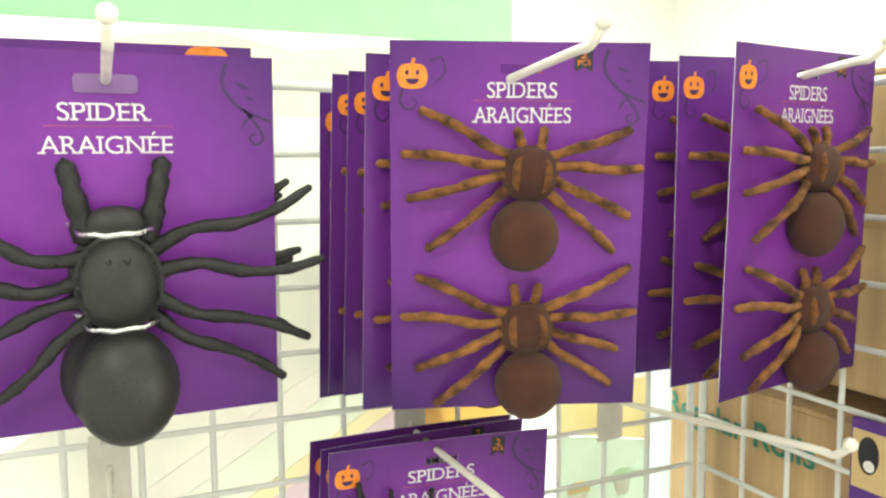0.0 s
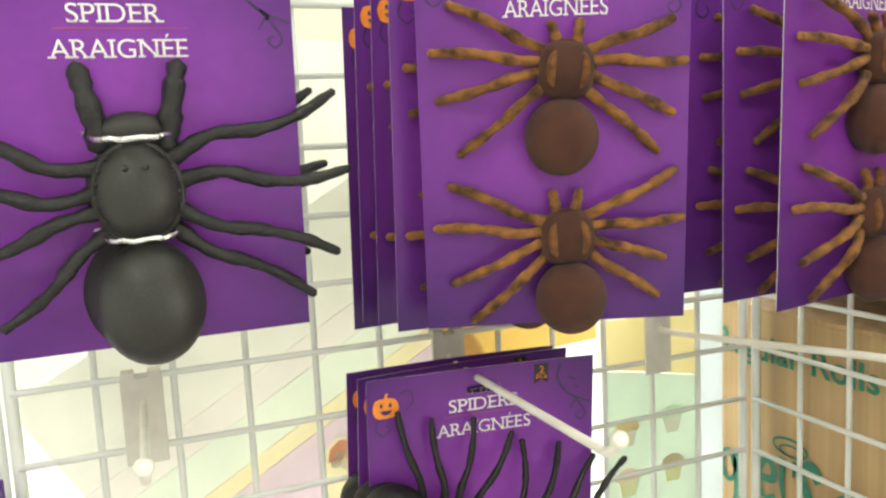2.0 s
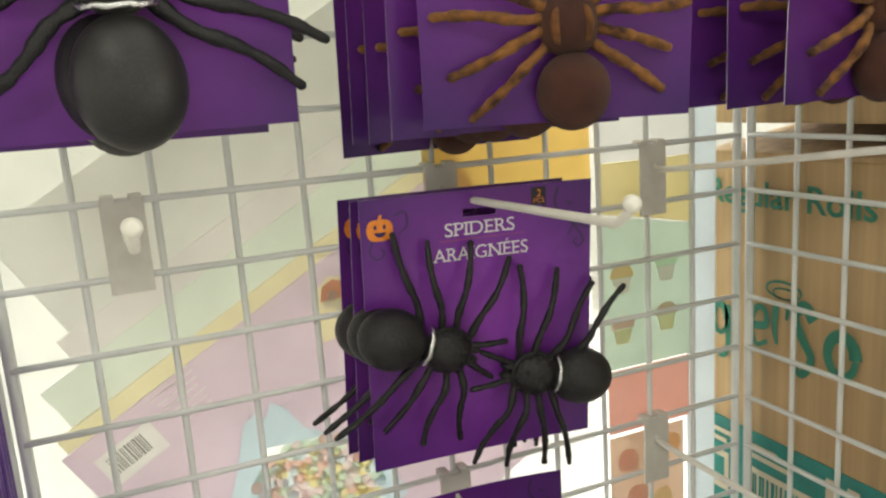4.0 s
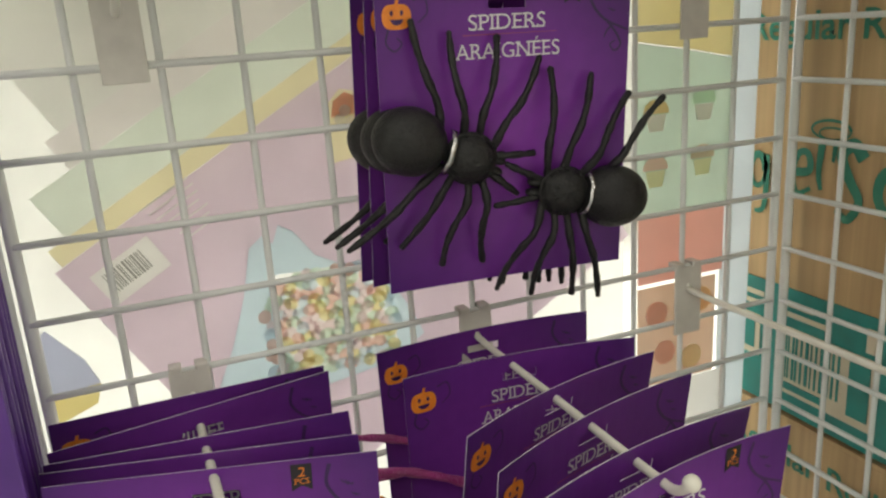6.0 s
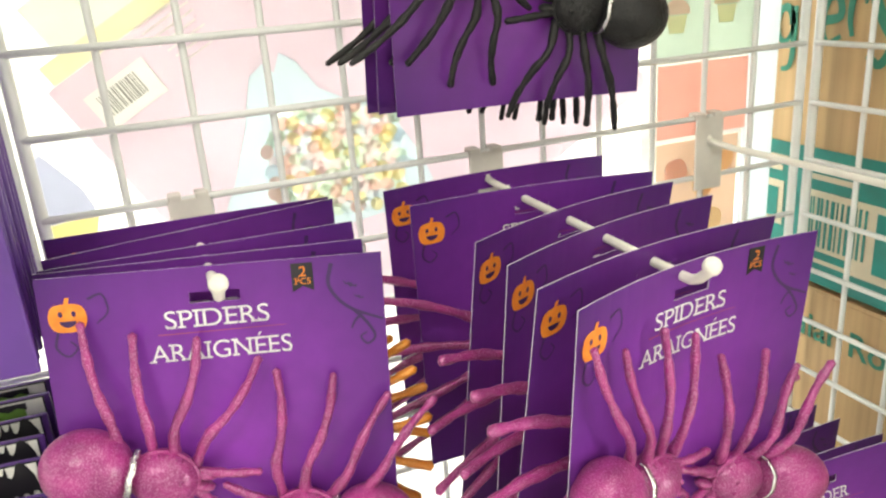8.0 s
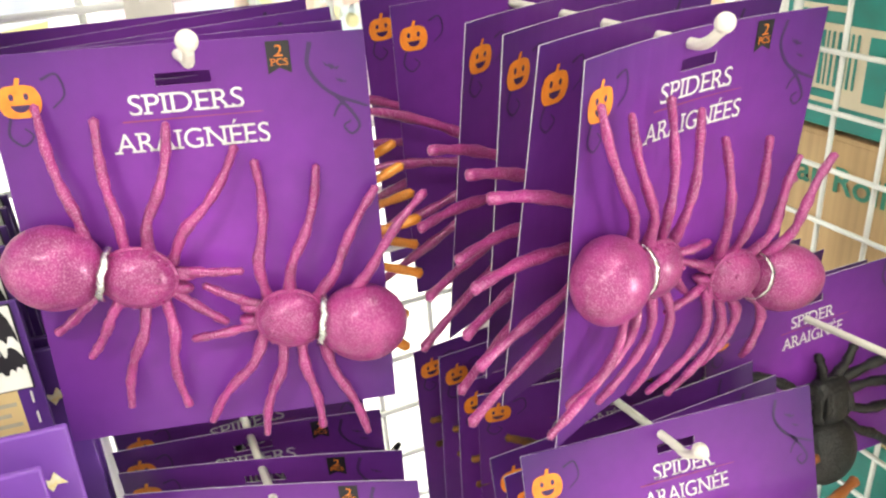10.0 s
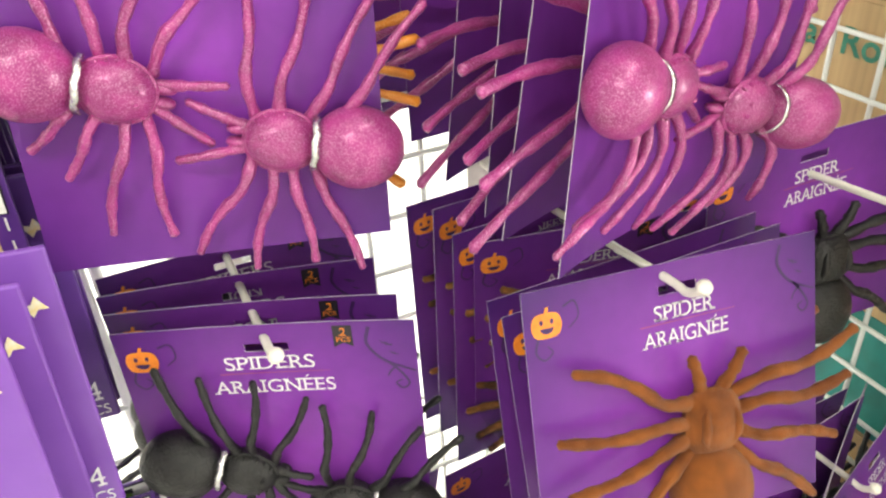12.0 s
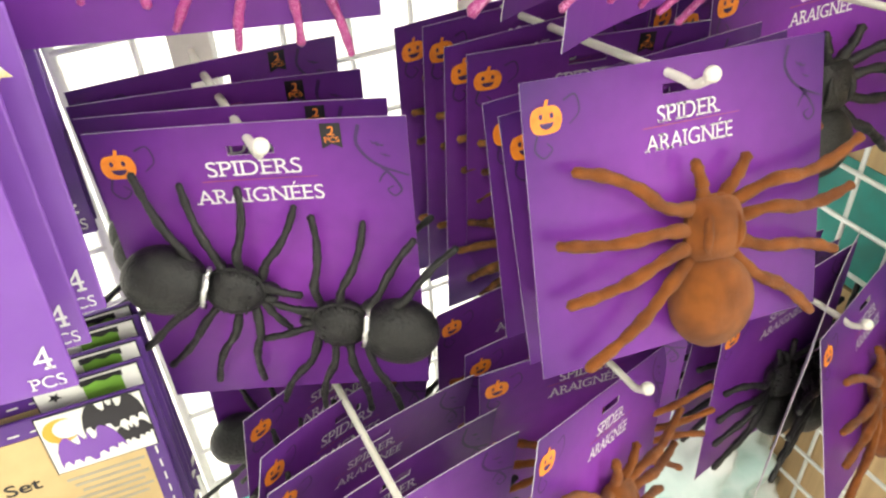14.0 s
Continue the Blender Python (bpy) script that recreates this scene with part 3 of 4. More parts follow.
def one_large(label, mat, leg_mat, k, group, kind):
    """One large spider: a shiny one with foil ties, a flocked one, or one with legs splayed past the card."""
    w, h = {"shiny": (0.176, 0.208), "flocked": (0.194, 0.170), "splayed": (0.171, 0.198), "half": (0.171, 0.198)}[kind]
    top, card = pack("spider_pack", label, w, h, ("SPIDER", "ARAIGN\u00c9E"), k, 1, group, 0.004 if kind == "flocked" else -0.001,
                     (-0.0150, -0.0325) if kind == "shiny" else (-0.0130, -0.0285), (0.046, 0.067) if kind == "shiny" else (0.041, 0.058), False)
    if kind == "shiny":
        tab = part("hang_tab", slab(bmesh.new(), round_rect(-0.016, -0.0055, 0.016, 0.0045, 0.003), -0.0013, -0.0009), material("clear_tab", (0.20, 0.10, 0.30), 0.12), card, "clear plastic hang tab", False)
        s = ((0.026, 0.0215, 0.018), (0.034, 0.0275, 0.024))
        legs = [(0.107, -0.057, 0.010, 0.5), (0.114, -0.100, 0.012, 0.1), (0.105, -0.148, 0.012, -0.3), (0.090, -0.172, 0.010, -0.7),
                (-0.104, -0.070, 0.010, 0.5), (-0.112, -0.104, 0.012, 0.1), (-0.100, -0.140, 0.012, -0.3), (-0.070, -0.172, 0.010, -0.7)]
        sp = toy_spider(card, mat, leg_mat, (0.001, -0.105), (0.002, -0.164), s, legs, [], k, (0.37, -0.49), (0.0044, 0.0028), 0.0004, 0.016, 0.05)
        for dx, tx in ((-0.014, -0.022), (0.017, 0.026)):
            leg(sp, leg_mat, [(dx, -0.012, -0.082), ((dx + tx) / 2, -0.014, -0.060), (tx, -0.010, -0.041)], 0.0064, 0.0050, k, "front_leg")
        bm = bmesh.new()
        ball(bm, (0.001, -0.012, -0.074), (0.018, 0.010, 0.010))
        part("jaw", bend(bm, k), mat, sp)
    elif kind == "flocked":
        s = ((0.0205, 0.0180, 0.013), (0.0290, 0.0265, 0.020))
        legs = [(-0.074, -0.033, 0.010, 0.6), (-0.087, -0.071, 0.012, 0.0), (-0.083, -0.107, 0.012, -0.4), (-0.073, -0.150, 0.010, -0.8),
                (0.116, -0.047, 0.012, 0.6), (0.109, -0.075, 0.014, 0.1), (0.101, -0.115, 0.012, -0.3), (0.086, -0.154, 0.010, -0.7)]
        toy_spider(card, mat, leg_mat, (0.011, -0.082), (0.008, -0.125), s, legs, [(0.001, -0.041, 0.010), (0.036, -0.044, 0.010)], k, (), (0.0043, 0.0033), 0.0006, 0.012, 0.045, 3.2)
    else:
        s = ((0.020, 0.0170, 0.014), (0.026, 0.0230, 0.019))
        legs = [(-0.120, -0.037, 0.009, 0.6), (-0.128, -0.077, 0.010, 0.2), (-0.119, -0.126, 0.010, -0.2), (-0.121, -0.161, 0.009, -0.7),
                (0.106, -0.058, 0.014, 0.6), (0.112, -0.088, 0.016, 0.1), (0.110, -0.122, 0.014, -0.3), (0.098, -0.170, 0.012, -0.7)]
        if kind == "half":
            legs[:4] = [(-0.078, -0.060, 0.008, 0.6), (-0.080, -0.094, 0.008, 0.1), (-0.078, -0.128, 0.008, -0.3), (-0.070, -0.170, 0.008, -0.8)]
        toy_spider(card, mat, leg_mat, (0.0, -0.090), (0.002, -0.136), s, legs, [(-0.010, -0.052, 0.010), (0.012, -0.052, 0.010)], k, (), (0.0036, 0.0027), 0.0006, 0.013, 0.05 if kind == "half" else 0.018)
    return top


def hang(base, rows):
    """Hang copies of a pack: x, y, z of the slot, then turn, lean and tilt in degrees."""
    for n, (x, y, z, turn, lean, tilt) in enumerate(rows):
        m = Matrix.Translation((x, y, z)) @ pose(0, 0, 0, 0, 0, turn) @ pose(0, 0, 0, -tilt) @ pose(0, 0, 0, 0, -lean)
        if n == 0:
            base.matrix_basis = m
        else:
            copy_thing(base, m)


# ---- the rack: two wire panels that meet in a corner, and the next panel on ----
def grid_rack(name, label, cells, z0, z1, place):
    top = thing(name, label, "wire panel", "wire panels of the rack")
    wide = cells * 0.05
    for i in range(1, cells):
        p = part("upright_wire", tube(bmesh.new(), [Vector((i * 0.05, 0.0022, z0)), Vector((i * 0.05, 0.0022, z1))], 0.0024, 8), WIRE, top)
    for j in range(int(round((z1 - z0) / 0.05)) + 1):
        z = z0 + j * 0.05
        r = 0.0024 if z < z1 - 0.01 else 0.0036
        part("cross_wire", tube(bmesh.new(), [Vector((0, -0.0022, z)), Vector((wide, -0.0022, z))], r, 8), WIRE, top)
    for x in (0, wide):
        part("frame_post", tube(bmesh.new(), [Vector((x, 0, z0 - 0.02)), Vector((x, 0, z1 + 0.004))], 0.0040, 10), WIRE, top)
    top.matrix_basis = place
    return top


def peg_hook(x, row, reach, rise=0.0, veer=0.0, label="ivory coated display hook with a ball end"):
    """A plate that clips over two cross wires, and a peg with an upturned ball end."""
    top = thing("display_hook", label, "hook", "display hooks on the rack")
    bm = bmesh.new()
    box(bm, (x - 0.0135, -0.0075, row - 0.060), (x + 0.0135, -0.0055, row + 0.001), 0.0006)
    plate = part("back_plate", bm, PLATE, top, "putty grey steel plate", False)
    for s in (-1, 1):
        bm = bmesh.new()
        box(bm, (x + s * 0.0085 - 0.0042, -0.0075, row - 0.001), (x + s * 0.0085 + 0.0042, 0.0045, row + 0.0045), 0.001)
        part("clip", bm, PLATE, plate, smooth=False)
    z = row - 0.020
    line = smooth_line([(x, -0.006, z + 0.004), (x, -0.02, z), (x + veer * 0.5, -reach * 0.5, z + rise * 0.5), (x + veer * 0.9, -reach + 0.03, z + rise), (x + veer, -reach + 0.012, z + rise + 0.001), (x + veer, -reach + 0.002, z + rise + 0.008)], 5)
    part("peg", tube(bmesh.new(), line, 0.0026, 10), HOOK, top)
    bm = bmesh.new()
    ball(bm, (x + veer, -reach, z + rise + 0.0115), (0.0046, 0.0046, 0.0046), 0, 0, 14, 10)
    part("ball_end", bm, HOOK, top)
    return top


grid_rack("wire_grid", "white coated wire grid panel holding hooks of toys", 12, 0.15, 1.55, Matrix.Translation((0, 0, 0)))
grid_rack("wire_grid", "white coated wire grid panel turned square to its neighbour", 13, 0.15, 1.55,
           Matrix.Translation((0.6085, -0.008, 0)) @ pose(0, 0, 0, 0, 0, -90))
grid_rack("wire_grid", "white wire grid panel behind a row of purple packs", 12, 0.15, 1.55, Matrix.Translation((-0.610, 0, 0)))

for hx, hrow, hreach, hrise in ((0.087, 1.55, 0.224, 0.010), (0.312, 1.55, 0.252, 0.018), (0.516, 1.55, 0.254, 0.022),
                                (0.079, 1.30, 0.20, 0.017), (0.303, 1.30, 0.25, 0.007), (0.50, 1.30, 0.253, 0.024),
                                (0.087, 1.05, 0.186, 0.013), (0.298, 1.05, 0.254, 0.0), (0.50, 1.05, 0.26, 0),
                                (0.084, 0.80, 0.186, 0.009), (0.299, 0.80, 0.262, 0.024), (0.478, 0.80, 0.27, 0.022),
                                (0.106, 0.60, 0.28, 0.01), (0.282, 0.60, 0.272, 0.01), (0.497, 0.55, 0.275, 0.02)):
    peg_hook(hx, hrow, hreach, hrise, {(0.303, 1.30): -0.008, (0.079, 1.30): 0.001}.get((hx, hrow), 0.0))

# ---- the hanging packs, tier by tier ----
hang(one_large("purple card with one large shiny black toy spider", BLACK_GLITTER, BLACK, 0.0, "large black spider packs", "shiny"),
     [(0.0867, -0.1234, 1.5345, -0.7, 0.6, -6.3), (0.0800, -0.098, 1.5385, 1.0, 0.3, -5.8), (0.0850, -0.055, 1.530, 1.0, -0.3, -4.0)])
hang(two_upright("purple card with two brown flocked toy spiders", DARK_FUR, FUR_LEG, 0.25, "brown spider pair packs"),
     [(0.3182, -0.1595, 1.5480, -19.0, -0.3, -4.7), (0.3132, -0.1195, 1.5430, -4.2, -0.1, -5.6), (0.3150, -0.0740, 1.5380, -1.5, 0.2, -8.0),
      (0.3114, -0.0430, 1.5380, 1.5, -0.5, -4.6), (0.3091, -0.0140, 1.5285, 4.0, 0.1, -4.2),
      (0.5220, -0.1911, 1.5500, 8.8, 0.7, -2.0), (0.5200, -0.1559, 1.5490, 0.1, 1.7, -2.4), (0.5190, -0.1339, 1.5490, -7.3, 1.1, -4.5)])
hang(two_side_by_side("purple card with two small black toy spiders", BLACK, BLACK, 0.35, "small black spider packs", (0.0029, 0.0021)),
     [(0.3055, -0.0643, 1.2729, -5.0, -0.5, -3.9), (0.3027, -0.0400, 1.2717, 2.8, -0.8, -6.6), (0.3013, -0.0183, 1.2696, 0.9, -1.1, -5.6)])
hang(two_side_by_side("purple card with two leathery black toy spiders", BLACK, BLACK, 0.35, "small black spider packs", (0.0029, 0.0021), high=True),
     [(0.0843, -0.1526, 0.7819, -25.0, 0.4, 1.3), (0.0850, -0.1226, 0.7790, -20.5, -1.3, -4.1), (0.0846, -0.0848, 0.7758, -14.2, -0.3, -4.0), (0.0873, -0.0420, 0.7743, -0.6, -0.8, -4.1)])
hang(two_side_by_side("purple card with two pink glitter toy spiders", PINK, PINK_LEG, 0.0, "pink glitter spider packs"),
     [(0.0870, -0.1344, 1.0300, -13.0, -2.0, 6.1)])
hang(one_large("purple card with one splayed orange glitter spider", ORANGE, ORANGE, 0.0, "orange glitter spider packs", "half"),
     [(0.0838, -0.1120, 1.0290, -15.4, 0.5, 0.0), (0.0851, -0.0920, 1.0290, -13.3, 3.0, -2.0),
      (0.0879, -0.0539, 1.0290, 8.3, 0.4, -4.0), (0.0874, -0.0306, 1.0293, 3.6, -1.7, -4.0)])
hang(two_side_by_side("bent purple card with two pink glitter toy spiders", PINK, PINK_LEG, 1.38, "pink glitter spider packs", swept=True),
     [(0.3061, -0.2299, 1.0200, 11.6, -1.6, -3.6)])
hang(one_large("bent purple card with one splayed pink glitter spider", PINK, PINK_LEG, 1.1, "pink glitter spider packs", "splayed"),
     [(0.2988, -0.2084, 1.0243, 11.7, -1.5, -8.3), (0.3004, -0.1640, 1.0229, 16.6, -0.9, -6.1), (0.3012, -0.1231, 1.0231, 16.3, -0.9, -8.3), (0.3029, -0.0670, 1.0224, -7.1, 0.3, -1.3), (0.3023, -0.0080, 1.0214, -4.5, 1.1, -2.6)])
hang(one_large("purple card with one large brown flocked toy spider", TAN, TAN, 0.0, "large brown spider packs", "flocked"),
     [(0.3075, -0.2331, 0.7950, -5.3, -2.6, 18.9), (0.3060, -0.212, 0.779, -4.0, 3.0, 10.0), (0.3060, -0.192, 0.778, -3.0, 2.5, 6.0),
      (0.2674, -0.2547, 0.5761, 26.0, -19.0, 7.1), (0.5411, -0.2429, 0.5386, 22.0, -6.0, 17.7)])
hang(two_upright("purple card with two rust-brown flocked toy spiders", TAN, FUR_LEG, 0.2, "rust-brown spider pair packs"),
     [(0.3056, -0.1490, 0.7800, -14.9, 0.9, -10.0), (0.2998, -0.1135, 0.7790, -0.1, 0.3, -4.0), (0.3021, -0.0771, 0.7790, 0.1, -0.1, -4.0), (0.2930, -0.0511, 0.7736, -0.4, 1.7, -4.1)])
hang(one_large("purple card with one large black flocked toy spider", BLACK, BLACK, 0.5, "large black flocked spider packs", "flocked"),
     [(0.4800, -0.1680, 0.8080, -1.5, 1.0, 5.5), (0.4780, -0.135, 0.786, 1.0, 1.0, -2.0), (0.4740, -0.105, 0.782, 6.0, 0.0, -4.0), (0.4740, -0.070, 0.782, 0.0, 0.0, -4.0)])
hang(one_large("purple card with one black flocked toy spider", BLACK, BLACK, 0.3, "large black flocked spider packs", "half"),
     [(0.5106, -0.2309, 0.5488, 29.7, 2.0, -1.4), (0.4847, -0.2114, 0.5477, 7.9, 2.1, 0.6), (0.4970, -0.180, 0.5330, 4.0, 0.0, -3.0), (0.4970, -0.150, 0.532, -4.0, 0.0, -4.0)])
hang(two_side_by_side("purple card with two black toy spiders", BLACK, BLACK, 0.9, "small black spider packs", (0.0029, 0.0021)),
     [(0.1067, -0.1700, 0.5713, 25.8, -16.0, -1.3), (0.1150, -0.1300, 0.5720, 18.0, -6.0, -6.0), (0.1120, -0.0850, 0.5720, -6.0, -3.0, -5.0)])
hang(one_large("purple card with one black spider on the low hook", BLACK, BLACK, 0.5, "low black spider packs", "half"),
     [(0.1146, -0.2011, 0.5727, 14.0, -8.5, -10.4), (0.1140, -0.2343, 0.5680, 13.9, -7.7, -4.0), (0.1120, -0.2620, 0.5743, 11.0, -4.0, -3.2)])
hang(one_large("purple card with one small brown flocked spider", TAN, TAN, 0.3, "low brown spider packs", "half"),
     [(0.2813, -0.2080, 0.5739, -8.4, 0.7, -2.2), (0.2815, -0.1715, 0.5740, 1.7, 0.1, -3.7), (0.2820, -0.1225, 0.5742, 2.8, 0.2, -3.4)])

# ---- the setting ----
def sheet(name, lo, hi, mat, label, bevel=0.0, kind="structure"):
    ob = part(name, box(bmesh.new(), lo, hi, bevel), mat, smooth=False)
    return tagged(ob, label, name.split("_")[0], "", kind)


WALL = plain("off_white_wall", (0.78, 0.77, 0.74))
FLOOR = material("pale_shop_tile", (0.62, 0.60, 0.56), 0.3, 0, (0.55, 0.53, 0.50), 6, 0.5)
sheet("floor", (-3, -3, -0.1), (4, 4, 0), FLOOR, "pale polished shop floor")
sheet("ceiling", (-3, -3, 3.0), (4, 4, 3.1), WALL, "white shop ceiling")
sheet("wall_south", (-3, -3.1, 0), (4, -3, 3.0), WALL, "off-white painted shop wall")
sheet("wall_west", (-3.1, -3, 0), (-3, 4, 3.0), WALL, "off-white painted shop wall")
sheet("wall_east", (4, -3, 0), (4.1, 4, 3.0), WALL, "off-white painted shop wall")
sheet("wall_north", (-3, 4, 0), (4, 4.1, 3.0), WALL, "bright off-white shop wall")



def thin_print(name, colour, through=0.8):
    """Thin printed plastic or card that lets light through from behind."""
    colour = tuple(c ** 0.6 for c in colour)
    mat = material(name, colour, 0.5, 0, tuple(c * 0.95 for c in colour), 25, 0.5, 0.05, 60)
    nt = mat.node_tree
    bsdf, out = nt.nodes["Principled BSDF"], nt.nodes["Material Output"]
    tr = nt.nodes.new("ShaderNodeBsdfTranslucent")
    mix = nt.nodes.new("ShaderNodeMixShader")
    mix.inputs[0].default_value = through
    nt.links.new(bsdf.inputs["Base Color"].links[0].from_socket, tr.inputs[0])
    nt.links.new(bsdf.outputs[0], mix.inputs[1])
    nt.links.new(tr.outputs[0], mix.inputs[2])
    nt.links.new(mix.outputs[0], out.inputs[0])
    return mat


LILAC = thin_print("lilac_print", (0.77, 0.65, 0.74))
YELLOW = thin_print("yellow_print", (0.86, 0.75, 0.36))
MINT = thin_print("mint_print", (0.70, 0.82, 0.68))
SAGE = thin_print("sage_print", (0.82, 0.87, 0.79))
PALE = thin_print("white_print", (0.86, 0.85, 0.82))
SKY = thin_print("pale_blue_print", (0.68, 0.80, 0.87))
SALMON = thin_print("salmon_print", (0.86, 0.50, 0.40))
AMBER = thin_print("amber_print", (0.85, 0.62, 0.22))
STRIPE = thin_print("stripe_print", (0.88, 0.81, 0.57))
BLUSH = thin_print("blush_print", (0.87, 0.83, 0.82))
GREENSIGN = thin_print("green_sign_print", (0.22, 0.52, 0.26), 0.4)
CREAM = thin_print("cream_print", (0.80, 0.72, 0.55), 0.3)
BEANS = [thin_print("bean_print", c) for c in ((0.88, 0.80, 0.50), (0.87, 0.64, 0.57), (0.74, 0.84, 0.72), (0.75, 0.83, 0.88), (0.88, 0.76, 0.76))]


def flat(name, outline, y, mat, parent, deep=0.0012, label=""):
    """A flat printed piece with that outline (x, z), its face at y."""
    return part(name, slab(bmesh.new(), outline, y, y + deep), mat, parent, label, False)


def pierced(name, outline, holes, y, mat, parent, label=""):
    """A thin sheet with openings cut in it."""
    loops = [[Vector((x, 0, z)) for x, z in loop] for loop in (outline, *holes)]
    flat_pts = [Vector((p.x, p.z, 0)) for loop in loops for p in loop]
    tris = geometry.tessellate_polygon([[Vector((p.x, p.z, 0)) for p in loop] for loop in loops])
    bm = bmesh.new()
    vs = [bm.verts.new((p.x, y, p.y)) for p in flat_pts]
    for tri in tris:
        f = bm.faces.new([vs[i] for i in tri])
        f.normal_update()
        if f.normal.y > 0:
            f.normal_flip()
    got = bmesh.ops.extrude_face_region(bm, geom=bm.faces[:])["geom"]
    for v in got:
        if isinstance(v, bmesh.types.BMVert):
            v.co.y -= 0.0010
    return part(name, bm, mat, parent, label, False)


def turned(a, b, at=(0.017, 1.124), angle=30.0):
    """Along and down a sheet that is turned in its plane."""
    c, s = math.cos(radians(angle)), math.sin(radians(angle))
    return at[0] + a * c + b * s, at[1] + a * s - b * c


def quad(a0, b0, a1, b1):
    return [turned(a0, b0), turned(a1, b0), turned(a1, b1), turned(a0, b1)]


# a big white bag against the back of the panel, and the lilac sweet bag that slants across it
backing = thing("plastic_sheet", "large white plastic sheet hanging behind the wire grid", "plastic sheet")
flat("front", round_rect(-0.02, 0.62, 0.462, 1.53, 0.01), 0.034, PALE, backing)
sweets = thing("sweet_bag", "lilac printed sweet bag with yellow and green stripes", "bag")
POUCH = [(0.106, 1.020), (0.120, 1.050), (0.132, 1.085), (0.140, 1.120), (0.150, 1.128), (0.157, 1.121), (0.162, 1.134), (0.172, 1.128),
         (0.186, 1.108), (0.205, 1.098), (0.236, 1.096), (0.243, 1.075), (0.258, 1.050), (0.266, 1.030), (0.235, 1.012), (0.18, 1.004)]
BOWL = [(0.150, 1.098), (0.200, 1.097), (0.233, 1.090), (0.240, 1.060), (0.244, 1.028), (0.220, 1.016), (0.165, 1.018), (0.153, 1.060)]
BADGE = [(0.204, 1.196), (0.206, 1.214), (0.216, 1.224), (0.228, 1.222), (0.234, 1.204), (0.228, 1.176), (0.203, 1.172)]
TAG = quad(0.0135, 0.0150, 0.0585, 0.0410)
pierced("front", quad(0.0, 0.0, 0.36, 0.26), [POUCH, TAG, BADGE], 0.023, LILAC, sweets)
flat("stripe", quad(0.006, -0.0135, 0.36, -0.0005), 0.022, STRIPE, sweets, label="yellow stripe")
flat("stripe", quad(0.020, -0.046, 0.36, -0.0140), 0.022, SAGE, sweets, label="pale green stripe")
flat("stripe", quad(0.050, -0.068, 0.36, -0.0465), 0.022, BLUSH, sweets, label="pale pink stripe")
flat("stripe", quad(0.060, -0.150, 0.36, -0.0685), 0.022, PALE, sweets, label="white stripe")
GREY_BAR = thin_print("grey_bar_print", (0.30, 0.29, 0.28))
label_ = flat("price_label", TAG, 0.0220, PALE, sweets, 0.0008, "white barcode label")
rng = random.Random(4)
at_a = 0.020
while at_a < 0.050:
    w = rng.choice((0.0006, 0.0009, 0.0014))
    flat("bar", quad(at_a, 0.019, at_a + w, 0.034), 0.0215, GREY_BAR, label_, 0.0003)
    at_a += w + rng.choice((0.0007, 0.0011, 0.0016))
for n in range(7):
    flat("line_of_print", quad(0.066 + 0.002 * n, -0.001 + 0.0055 * n, 0.098 + 0.006 * rng.random(), 0.0005 + 0.0055 * n), 0.0208, PALE, sweets, 0.0004)
pierced("pouch_print", POUCH, [BOWL], 0.023, SKY, sweets, "pale blue pouch picture")
count = 0
for row in range(12):
    for col in range(13):
        x = 0.146 + col * 0.0078 + (row % 2) * 0.0039 + rng.uniform(-0.0015, 0.0015)
        z = 1.094 - row * 0.0068 + rng.uniform(-0.0015, 0.0015)
        if ((x - 0.193) / 0.050) ** 4 + ((z - 1.048) / 0.047) ** 4 > 1:
            continue
        a0 = rng.uniform(0, 3.1)
        pts = []
        for i in range(12):
            a = 2 * math.pi * i / 12
            p, q = 0.0053 * math.cos(a), 0.0047 * math.sin(a)
            pts.append((x + 1.15 * p * math.cos(a0) - q * math.sin(a0), z + p * math.sin(a0) + q * math.cos(a0)))
        flat("bean_print", pts, 0.0212 - 0.00004 * (count * 5 % 29), BEANS[rng.randrange(5)], sweets, 0.0004)
        count += 1
logo = flat("badge_print", BADGE, 0.0220, STRIPE, sweets, 0.0008)
flat("badge_top", [(0.208, 1.205), (0.210, 1.216), (0.219, 1.222), (0.228, 1.218), (0.230, 1.207)], 0.0200, SALMON, logo, 0.0004)
for bx, bz in ((0.214, 1.203), (0.222, 1.201), (0.218, 1.209)):
    flat("badge_dot", [(bx + 0.0042 * math.cos(a), bz + 0.0042 * math.sin(a)) for a in (i * 0.524 for i in range(12))], 0.0194, PALE, logo, 0.0004)

# the printed edge of another bag low behind the panel
peep = thing("blue_bag", "blue and yellow printed bag behind the wire grid", "bag")
flat("front", [(-0.004, 1.080), (0.004, 1.087), (0.024, 1.062), (0.031, 1.044), (-0.004, 1.040)], 0.0215, thin_print("dusty_blue_print", (0.58, 0.61, 0.76)), peep)
flat("stripe", [(-0.004, 1.0395), (0.031, 1.0435), (0.027, 1.030), (-0.004, 1.018)], 0.0215, YELLOW, peep, label="yellow stripe")

